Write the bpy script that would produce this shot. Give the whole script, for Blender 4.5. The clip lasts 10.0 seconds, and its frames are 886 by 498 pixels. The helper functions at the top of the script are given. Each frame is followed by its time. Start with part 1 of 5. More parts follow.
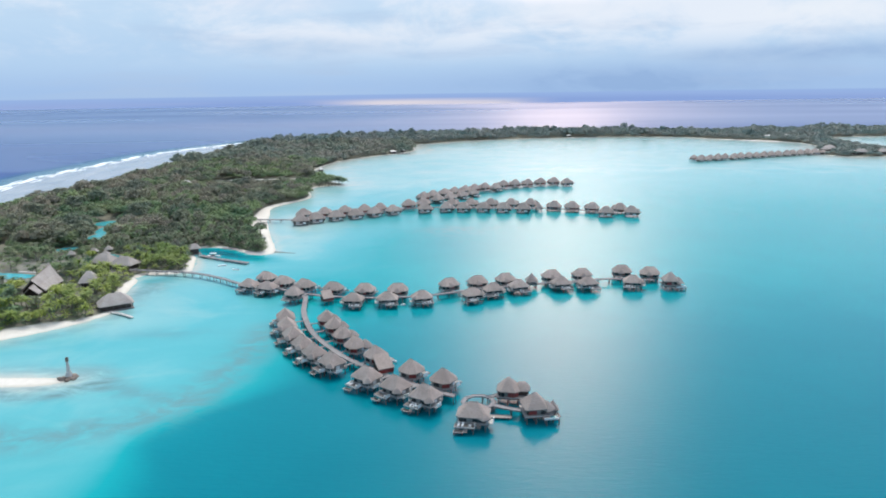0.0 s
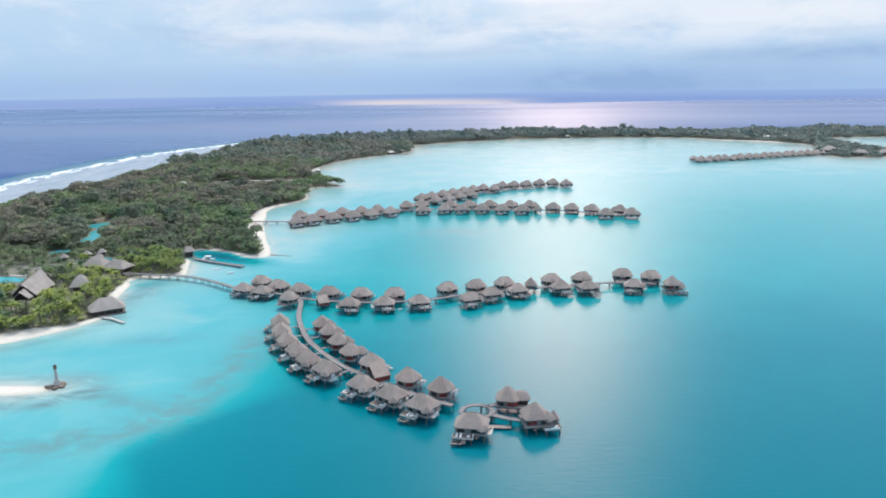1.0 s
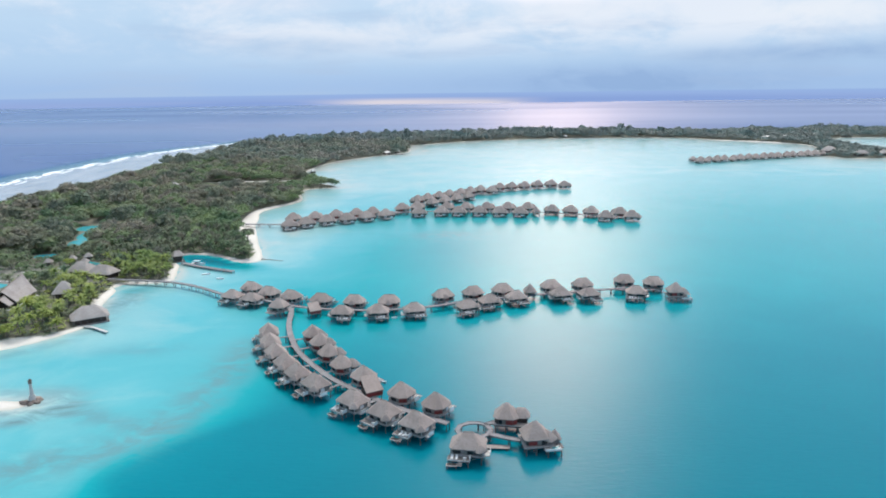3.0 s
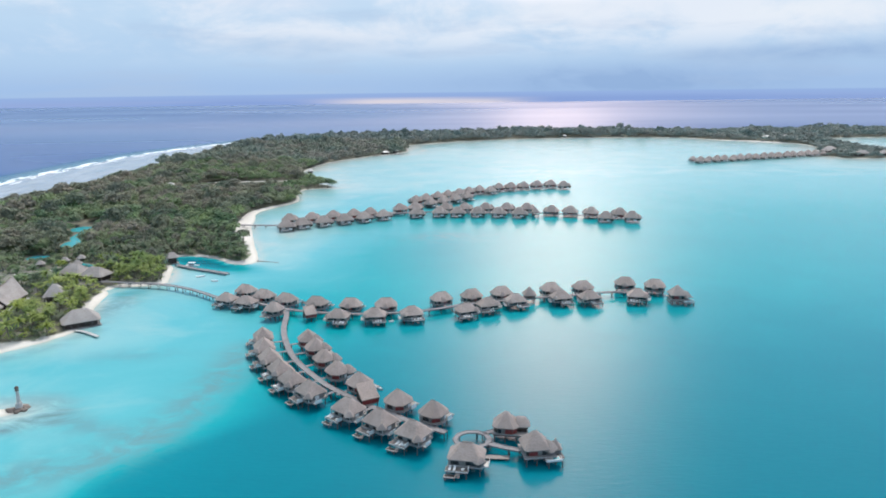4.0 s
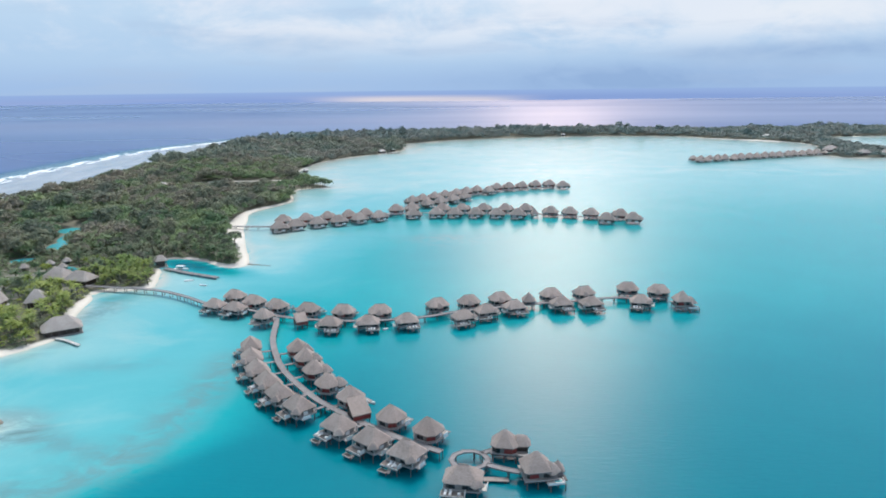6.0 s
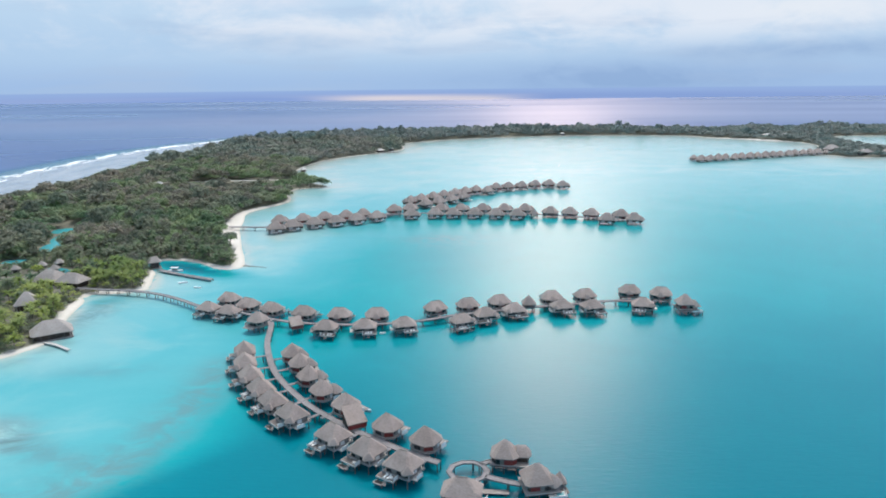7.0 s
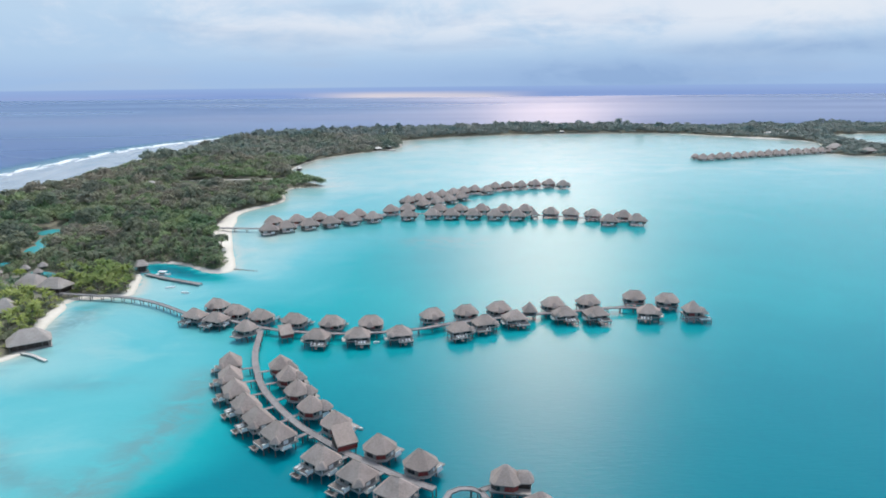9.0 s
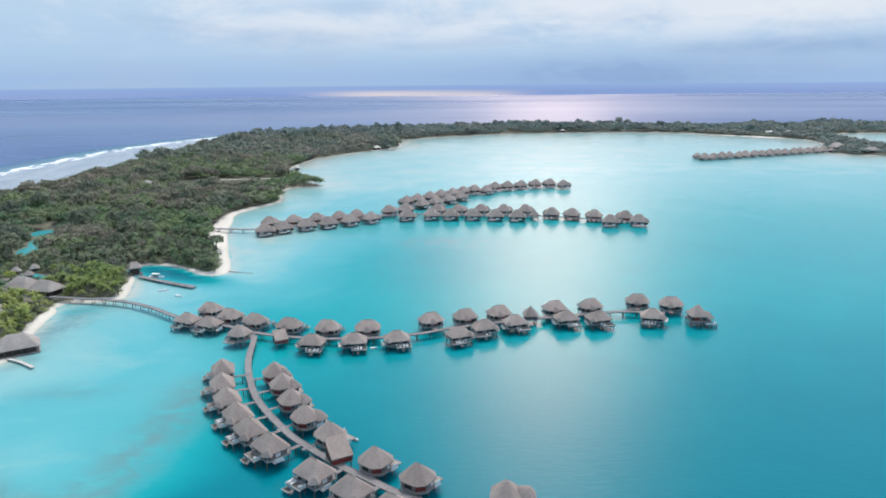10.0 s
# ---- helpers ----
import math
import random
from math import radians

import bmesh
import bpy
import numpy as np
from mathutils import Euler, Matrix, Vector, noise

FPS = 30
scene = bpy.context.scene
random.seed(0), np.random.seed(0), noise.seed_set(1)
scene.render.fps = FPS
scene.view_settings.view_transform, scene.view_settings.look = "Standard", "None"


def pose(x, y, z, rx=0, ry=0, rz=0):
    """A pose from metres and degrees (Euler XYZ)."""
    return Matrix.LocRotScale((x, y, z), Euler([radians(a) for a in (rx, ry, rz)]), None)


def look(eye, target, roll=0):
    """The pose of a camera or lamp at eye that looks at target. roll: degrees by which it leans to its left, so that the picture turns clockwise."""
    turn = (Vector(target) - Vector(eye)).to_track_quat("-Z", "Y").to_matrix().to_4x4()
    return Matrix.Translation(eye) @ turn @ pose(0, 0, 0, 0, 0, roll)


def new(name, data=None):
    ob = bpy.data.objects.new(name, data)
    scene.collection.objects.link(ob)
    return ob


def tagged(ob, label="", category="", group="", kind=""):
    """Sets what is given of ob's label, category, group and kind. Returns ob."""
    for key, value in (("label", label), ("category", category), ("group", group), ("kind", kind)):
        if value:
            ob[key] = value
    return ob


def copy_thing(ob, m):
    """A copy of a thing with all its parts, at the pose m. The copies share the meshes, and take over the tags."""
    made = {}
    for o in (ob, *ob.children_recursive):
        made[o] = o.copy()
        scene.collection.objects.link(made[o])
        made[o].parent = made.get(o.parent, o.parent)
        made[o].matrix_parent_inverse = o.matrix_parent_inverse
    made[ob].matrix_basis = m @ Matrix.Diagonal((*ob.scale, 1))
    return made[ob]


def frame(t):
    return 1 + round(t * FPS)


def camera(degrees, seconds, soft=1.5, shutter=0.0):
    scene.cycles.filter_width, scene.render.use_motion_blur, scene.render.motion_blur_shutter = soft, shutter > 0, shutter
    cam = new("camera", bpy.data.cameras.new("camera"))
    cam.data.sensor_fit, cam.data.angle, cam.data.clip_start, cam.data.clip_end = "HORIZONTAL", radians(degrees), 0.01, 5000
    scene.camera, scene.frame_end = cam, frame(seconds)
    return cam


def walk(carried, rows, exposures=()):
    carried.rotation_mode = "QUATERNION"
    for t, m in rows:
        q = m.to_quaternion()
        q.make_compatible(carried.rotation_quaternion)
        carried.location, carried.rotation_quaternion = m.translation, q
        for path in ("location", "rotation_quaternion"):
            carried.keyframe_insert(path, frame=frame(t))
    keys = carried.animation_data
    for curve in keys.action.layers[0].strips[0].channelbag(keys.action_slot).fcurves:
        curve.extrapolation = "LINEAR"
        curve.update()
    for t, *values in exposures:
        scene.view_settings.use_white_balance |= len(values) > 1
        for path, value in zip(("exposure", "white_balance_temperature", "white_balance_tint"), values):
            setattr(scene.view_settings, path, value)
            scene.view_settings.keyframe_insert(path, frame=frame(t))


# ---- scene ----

# ---------------------------------------------------------------- camera
cam = camera(66.0, 10.0, soft=1.85)
# seconds, x, y, z, yaw, pitch, roll
ROWS = [
    (0.0, -1.56, 9.22, 104.32, 0.574, -13.165, -0.807),
    (1.0, -1.26, 15.51, 104.59, 0.448, -13.151, -0.788),
    (2.0, -0.95, 21.66, 104.78, 0.325, -13.164, -0.762),
    (3.0, -0.64, 27.74, 104.91, 0.207, -13.199, -0.731),
    (4.0, -0.32, 33.83, 104.98, 0.095, -13.253, -0.696),
    (5.0, 0.01, 40.00, 105.02, -0.008, -13.325, -0.659),
    (6.0, 0.36, 46.33, 105.02, -0.101, -13.410, -0.622),
    (7.0, 0.71, 52.89, 105.00, -0.182, -13.506, -0.587),
    (8.0, 1.08, 59.76, 104.97, -0.250, -13.609, -0.557),
    (9.0, 1.47, 67.00, 104.94, -0.302, -13.716, -0.532),
    (10.0, 1.86, 74.71, 104.92, -0.338, -13.826, -0.516),
]
walk(cam, [(t, pose(x, y, z, 90 + pitch, 0, yaw) @ pose(0, 0, 0, 0, 0, roll)) for t, x, y, z, yaw, pitch, roll in ROWS],
     exposures=[(0, 0.04), (5, 0.01), (10, -0.05)])

# ---------------------------------------------------------------- node helpers


class Nodes:
    """A short way to write node trees."""

    def __init__(self, tree):
        self.tree = tree
        tree.nodes.clear()

    def add(self, kind, inputs=None):
        node = self.tree.nodes.new(kind)
        for key, value in (inputs or {}).items():
            self.put(node.inputs[key], value)
        return node

    def attribute(self, name):
        node = self.add("ShaderNodeAttribute")
        node.attribute_name = name
        return node.outputs["Fac"]

    def put(self, socket, value):
        if isinstance(value, bpy.types.NodeSocket):
            self.tree.links.new(value, socket)
        else:
            socket.default_value = value

    def math(self, operation, a, b=0.0, c=0.0, clamp=False):
        node = self.add("ShaderNodeMath")
        node.operation, node.use_clamp = operation, clamp
        for socket, value in zip(node.inputs, (a, b, c)):
            self.put(socket, value)
        return node.outputs[0]

    def ramp(self, value, lo, hi, a=0.0, b=1.0):
        node = self.add("ShaderNodeMapRange", {0: value, 1: lo, 2: hi, 3: a, 4: b})
        node.interpolation_type = "SMOOTHSTEP"
        return node.outputs[0]

    def mix(self, factor, a, b, blend="MIX"):
        node = self.add("ShaderNodeMix")
        node.data_type, node.blend_type = "RGBA", blend
        self.put(node.inputs[0], factor)
        self.put(node.inputs[6], a)
        self.put(node.inputs[7], b)
        return node.outputs[2]

    def noise(self, vector, scale, detail=3.0, rough=0.55, warp=0.0):
        node = self.add("ShaderNodeTexNoise", {"Vector": vector, "Scale": scale, "Detail": detail, "Roughness": rough, "Distortion": warp})
        return node.outputs["Fac"]

    def stretch(self, vector, x, y, z):
        node = self.add("ShaderNodeMapping", {"Vector": vector, "Scale": (x, y, z)})
        return node.outputs[0]


def rgb(r, g, b):
    return (r, g, b, 1.0)


# ---------------------------------------------------------------- sky and sun
SUN_AZIMUTH, SUN_ELEVATION = 9.4, 60.0
sun_way = Vector((math.sin(radians(SUN_AZIMUTH)) * math.cos(radians(SUN_ELEVATION)), math.cos(radians(SUN_AZIMUTH)) * math.cos(radians(SUN_ELEVATION)), math.sin(radians(SUN_ELEVATION))))
world = bpy.data.worlds.new("overcast_sky")
scene.world = world
world.use_nodes = True
w = Nodes(world.node_tree)
way = w.add("ShaderNodeTexCoord").outputs["Generated"]
xyz = w.add("ShaderNodeSeparateXYZ", {0: way})
up = xyz.outputs["Z"]
sky = w.add("ShaderNodeTexSky")
sky.sky_type, sky.sun_disc, sky.sun_elevation, sky.sun_rotation = "NISHITA", False, radians(SUN_ELEVATION), radians(SUN_AZIMUTH)
clear = w.mix(1.0, sky.outputs[0], rgb(0.07, 0.07, 0.07), "MULTIPLY")
azimuth = w.math("ARCTAN2", xyz.outputs["X"], xyz.outputs["Y"])
off_sun = w.math("SUBTRACT", azimuth, radians(SUN_AZIMUTH))


def lobe(degrees):
    k = w.math("DIVIDE", off_sun, radians(degrees))
    return w.math("EXPONENT", w.math("MULTIPLY", w.math("MULTIPLY", k, k), -1.0))


def bank(at, wide, high, tall):
    """A soft cloud bank round an azimuth and a height, with a ragged edge."""
    u = w.math("DIVIDE", w.math("SUBTRACT", azimuth, at), wide)
    v = w.math("DIVIDE", w.math("SUBTRACT", up, high), tall)
    d = w.math("ADD", w.math("MULTIPLY", u, u), w.math("MULTIPLY", v, v))
    d = w.math("ADD", d, w.math("MULTIPLY", w.math("SUBTRACT", 0.5, rags), 2.6))
    return w.math("EXPONENT", w.math("MULTIPLY", d, -1.0), clamp=True)


heaps = w.noise(w.stretch(way, 1.0, 1.0, 2.4), 6.5, 8.0, 0.62, 0.35)
heaps = w.math("ADD", heaps, w.math("MULTIPLY", w.ramp(azimuth, -0.45, 0.45), 0.10))
rags = w.noise(w.stretch(way, 1.0, 1.0, 3.2), 13.0, 6.0, 0.58, 0.4)
streaks = w.noise(w.stretch(way, 1.0, 1.0, 7.0), 4.0, 5.0, 0.55)
veil = w.mix(w.ramp(up, 0.0, 0.045), rgb(0.37, 0.55, 0.84), rgb(0.45, 0.64, 0.88))
veil = w.mix(w.ramp(up, 0.04, 0.11), veil, rgb(0.53, 0.71, 0.91))
puffs = w.mix(w.ramp(heaps, 0.40, 0.68), veil, rgb(0.78, 0.85, 0.96))
lumpy = w.mix(w.ramp(up, 0.025, 0.085), veil, puffs)
greyed = w.mix(w.math("MULTIPLY", w.ramp(streaks, 0.48, 0.68), 0.45), lumpy, rgb(0.43, 0.57, 0.79))
for at, wide, high_, tall, share, tone in (
        (0.26, 0.20, 0.008, 0.020, 0.75, (0.26, 0.42, 0.71)), (0.50, 0.14, 0.040, 0.011, 0.85, (0.31, 0.47, 0.74)), (-0.19, 0.12, 0.062, 0.012, 0.40, (0.44, 0.58, 0.79)),
        (0.49, 0.11, 0.090, 0.017, 0.62, (0.84, 0.89, 0.96)), (0.20, 0.15, 0.112, 0.022, 0.45, (0.82, 0.87, 0.96)), (-0.10, 0.07, 0.078, 0.012, 0.42, (0.78, 0.84, 0.94)), (-0.24, 0.10, 0.118, 0.016, 0.40, (0.78, 0.82, 0.94))):
    greyed = w.mix(w.math("MULTIPLY", bank(at, wide, high_, tall), share), greyed, rgb(*tone))
# thin cloud in front of the hidden sun, bluer sky away from it, brightest overhead
high = w.mix(w.ramp(azimuth, 0.18, 0.62), rgb(0.11, 0.43, 0.74), rgb(0.42, 0.66, 1.06))
bluer = w.mix(w.ramp(up, 0.135, 0.24), greyed, w.mix(0.86, greyed, high))
to_sun = w.add("ShaderNodeVectorMath", {0: way, 1: tuple(sun_way)})
to_sun.operation = "DOT_PRODUCT"
overhead = w.mix(w.ramp(up, 0.60, 0.90), bluer, rgb(1.05, 1.05, 1.07))
overhead = w.mix(w.ramp(to_sun.outputs["Value"], 0.90, 0.99), overhead, rgb(6.2, 6.1, 5.9))
clouded = w.mix(0.94, clear, overhead)
spread = w.math("ADD", w.math("MULTIPLY", lobe(7.8), 0.55), w.math("MULTIPLY", lobe(18.0), 0.04))
glow = w.math("MULTIPLY", spread, w.math("MULTIPLY", w.ramp(up, 0.105, 0.190), w.ramp(up, 0.42, 0.72, 1.0, 0.0)))
glow = w.math("MULTIPLY", glow, w.ramp(up, 0.18, 0.42, 1.0, 1.85))
halo = w.add("ShaderNodeVectorMath", {0: (4.20, 2.85, 2.25)})
halo.operation = "SCALE"
w.put(halo.inputs["Scale"], glow)
bright = w.add("ShaderNodeVectorMath", {0: clouded, 1: halo.outputs[0]}).outputs[0]
# the sea past the end of the sheet, as a band of distance under the horizon
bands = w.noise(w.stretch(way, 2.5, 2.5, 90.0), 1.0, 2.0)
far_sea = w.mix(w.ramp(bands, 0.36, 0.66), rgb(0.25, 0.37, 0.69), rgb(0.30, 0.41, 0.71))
# paler at the horizon, with haze put into the colour
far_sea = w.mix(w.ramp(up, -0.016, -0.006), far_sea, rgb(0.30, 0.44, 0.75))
# a cream streak of sun glint, painted into the band
painted_glint = w.math("MULTIPLY", w.ramp(up, -0.0172, -0.0100, 1.0, 0.0), w.math("MULTIPLY", w.ramp(azimuth, -0.22, -0.08), w.ramp(azimuth, 0.06, 0.17, 1.0, 0.0)))
far_sea = w.mix(w.math("MULTIPLY", painted_glint, w.ramp(bands, 0.25, 0.60, 0.35, 1.0)), far_sea, rgb(0.71, 0.67, 0.74))
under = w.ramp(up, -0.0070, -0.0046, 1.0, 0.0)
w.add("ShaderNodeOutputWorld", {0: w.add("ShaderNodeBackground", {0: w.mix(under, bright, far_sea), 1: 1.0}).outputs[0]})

lamp = bpy.data.lights.new("sun", "SUN")
lamp.energy, lamp.angle, lamp.color = 1.5, radians(10), (1.0, 0.95, 0.88)
new("sun", lamp).matrix_world = look(sun_way * 300, (0, 0, 0))

# ---------------------------------------------------------------- materials
MATERIALS = {}


def surface(name, build):
    """A material with a Principled shader, which build(nodes, shader, place) fills."""
    made = bpy.data.materials.new(name)
    made.use_nodes = True
    n = Nodes(made.node_tree)
    shader = n.add("ShaderNodeBsdfPrincipled")
    n.add("ShaderNodeOutputMaterial", {0: shader.outputs[0]})
    build(n, shader, n.add("ShaderNodeNewGeometry").outputs["Position"])
    MATERIALS[name] = made
    return made


def plain(name, dark, light, scale, roughness=0.8, bump=0.0, stretch=(1, 1, 1), island=False, each=0.0):
    """Two shades mixed by noise at two scales; island: a shade for each joined piece; each: a shade for each object."""
    def build(n, s, place):
        at = n.stretch(place, *stretch)
        fine, coarse = n.noise(at, scale, 5.0), n.noise(place, scale * 0.13, 3.0)
        f = n.math("ADD", n.math("MULTIPLY", fine, 0.6), n.math("MULTIPLY", coarse, 0.5))
        if island:
            f = n.math("ADD", n.math("MULTIPLY", f, 0.5), n.math("MULTIPLY", n.add("ShaderNodeNewGeometry").outputs["Random Per Island"], 0.5))
        f = n.ramp(f, 0.28, 0.80)
        colour = n.mix(f, rgb(*dark), rgb(*light))
        if each:
            r = n.add("ShaderNodeObjectInfo").outputs["Random"]
            colour = n.mix(n.math("MULTIPLY", r, each), colour, rgb(*[v * 0.55 for v in dark]))
        n.put(s.inputs["Base Color"], colour)
        s.inputs["Roughness"].default_value = roughness
        if bump:
            n.put(s.inputs["Normal"], n.add("ShaderNodeBump", {"Strength": bump, "Distance": 0.15, "Height": fine}).outputs[0])
    return surface(name, build)


plain("thatch", (0.240, 0.196, 0.178), (0.430, 0.358, 0.326), 1.6, 0.95, 0.5, (1, 1, 3.0), each=0.25)
plain("aged_thatch", (0.270, 0.238, 0.222), (0.450, 0.410, 0.385), 1.6, 0.95, 0.5, (1, 1, 3.0), each=0.2)
plain("thatch_ridge", (0.19, 0.16, 0.14), (0.28, 0.24, 0.21), 2.0, 0.95, 0.4)
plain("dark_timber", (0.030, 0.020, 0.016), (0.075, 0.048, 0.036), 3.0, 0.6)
plain("red_timber", (0.21, 0.030, 0.026), (0.33, 0.055, 0.045), 2.5, 0.6, each=0.4)
plain("grey_timber", (0.185, 0.165, 0.155), (0.36, 0.325, 0.305), 2.4, 0.8, 0.2, (1, 1, 1))
plain("boardwalk_timber", (0.150, 0.142, 0.148), (0.265, 0.252, 0.258), 1.2, 0.85, 0.2)
plain("post_timber", (0.075, 0.07, 0.066), (0.18, 0.165, 0.155), 3.0, 0.8)
plain("pale_timber", (0.40, 0.38, 0.36), (0.60, 0.58, 0.56), 2.0, 0.7)
# wall boards, their colour darkened for the shade under the eaves
plain("eave_shaded_boards", (0.17, 0.15, 0.14), (0.34, 0.31, 0.285), 2.2, 0.75, 0.1, each=0.3)
plain("deck_boards", (0.10, 0.085, 0.078), (0.22, 0.195, 0.18), 2.4, 0.85, 0.2)
plain("dark_boards", (0.05, 0.045, 0.042), (0.11, 0.10, 0.092), 2.4, 0.85, 0.2)
# the far villas' wall boards, darker again with eave shade in the colour
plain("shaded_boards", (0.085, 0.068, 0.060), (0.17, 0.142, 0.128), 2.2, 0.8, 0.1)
plain("worn_edge", (0.24, 0.22, 0.21), (0.44, 0.41, 0.39), 2.2, 0.8, 0.1)
plain("white_paint", (0.66, 0.66, 0.65), (0.82, 0.82, 0.81), 2.0, 0.5)
plain("sand", (0.60, 0.55, 0.47), (0.80, 0.76, 0.68), 0.35, 0.95, 0.15)
plain("rock", (0.10, 0.078, 0.066), (0.28, 0.225, 0.19), 1.2, 0.9, 0.5)
plain("bark", (0.10, 0.085, 0.07), (0.22, 0.19, 0.16), 3.0, 0.9)
plain("surf_foam", (0.74, 0.80, 0.86), (0.90, 0.93, 0.95), 0.25, 0.9)
plain("glazing", (0.015, 0.018, 0.020), (0.04, 0.045, 0.05), 1.0, 0.15)
plain("pool_water", (0.03, 0.22, 0.25), (0.06, 0.30, 0.33), 1.0, 0.08)
plain("boat_hull", (0.70, 0.71, 0.72), (0.84, 0.84, 0.84), 1.5, 0.35)


def leafy(name, dark, light, far):
    """Leaves that let part of the light through; shades by clump, by object and by patches of the wood."""
    def build(n, s, place):
        each = n.add("ShaderNodeNewGeometry").outputs["Random Per Island"]
        own = n.math("ADD", n.add("ShaderNodeObjectInfo").outputs["Random"], n.attribute("tree"))
        own = n.math("FRACT", own)
        patch = n.noise(place, 0.022, 4.0)
        f = n.math("ADD", n.math("MULTIPLY", each, 0.22), n.math("ADD", n.math("MULTIPLY", n.ramp(patch, 0.3, 0.7), 0.38), n.math("MULTIPLY", own, 0.40)))
        colour = n.mix(f, rgb(*dark), rgb(*light))
        dry = n.math("ADD", n.noise(place, 0.009, 3.0), n.math("MULTIPLY", n.math("SUBTRACT", n.math("FRACT", n.math("MULTIPLY", own, 7.3)), 0.5), 0.20))
        colour = n.mix(n.ramp(dry, 0.42, 0.62), colour, n.mix(0.65, colour, rgb(*far)))
        cool = n.ramp(n.noise(n.stretch(place, 1.0, 0.6, 1.0), 0.019, 3.0, 0.55, 0.2), 0.50, 0.64)
        colour = n.mix(cool, colour, n.mix(0.42, colour, rgb(dark[0] * 0.5, dark[1] * 1.0, dark[2] * 1.05)))
        n.put(s.inputs["Base Color"], colour)
        s.inputs["Roughness"].default_value = 0.7
        s.inputs["Specular IOR Level"].default_value = 0.3
        through_leaf = n.add("ShaderNodeBsdfTranslucent", {0: colour})
        both = n.add("ShaderNodeMixShader", {0: 0.35, 1: s.outputs[0], 2: through_leaf.outputs[0]})
        n.add("ShaderNodeOutputMaterial", {0: both.outputs[0]}).is_active_output = True
    return surface(name, build)


leafy("ironwood_leaves", (0.098, 0.122, 0.090), (0.305, 0.328, 0.222), (0.322, 0.275, 0.230))
leafy("broad_leaves", (0.086, 0.153, 0.082), (0.290, 0.375, 0.175), (0.285, 0.280, 0.202))
leafy("garden_leaves", (0.070, 0.128, 0.078), (0.240, 0.310, 0.155), (0.235, 0.240, 0.175))
# the two distant woods: paler and bluer leaves, haze put into their colour
leafy("hazed_far_leaves", (0.135, 0.168, 0.138), (0.290, 0.325, 0.250), (0.29, 0.265, 0.235))
leafy("hazed_rim_leaves", (0.145, 0.188, 0.180), (0.265, 0.325, 0.298), (0.265, 0.278, 0.255))
leafy("palm_leaves", (0.100, 0.175, 0.055), (0.520, 0.560, 0.120), (0.30, 0.36, 0.13))


def build_ground(n, s, place):
    sd, beach = n.attribute("inland"), n.attribute("beach")
    wobble = n.math("MULTIPLY", n.math("SUBTRACT", n.noise(place, 0.15, 4.0), 0.5), 5.0)
    grassy = n.ramp(n.math("ADD", beach, wobble), -0.5, 2.5)
    sand = n.mix(n.noise(place, 0.5, 4.0), rgb(0.52, 0.49, 0.44), rgb(0.70, 0.67, 0.62))
    sand = n.mix(n.ramp(sd, 0.0, 2.2), rgb(0.50, 0.47, 0.41), sand)
    litter = n.mix(n.noise(place, 0.22, 5.0), rgb(0.075, 0.080, 0.055), rgb(0.210, 0.200, 0.150))
    bare = n.math("MULTIPLY", n.attribute("open"), n.ramp(n.noise(n.stretch(place, 0.5, 1.0, 1.0), 0.11, 4.0, 0.6), 0.36, 0.58))
    litter = n.mix(bare, litter, n.mix(n.noise(place, 0.6, 4.0), rgb(0.12, 0.125, 0.10), rgb(0.29, 0.275, 0.24)))
    n.put(s.inputs["Base Color"], n.mix(grassy, sand, litter))
    s.inputs["Roughness"].default_value = 0.95


surface("island_ground", build_ground)


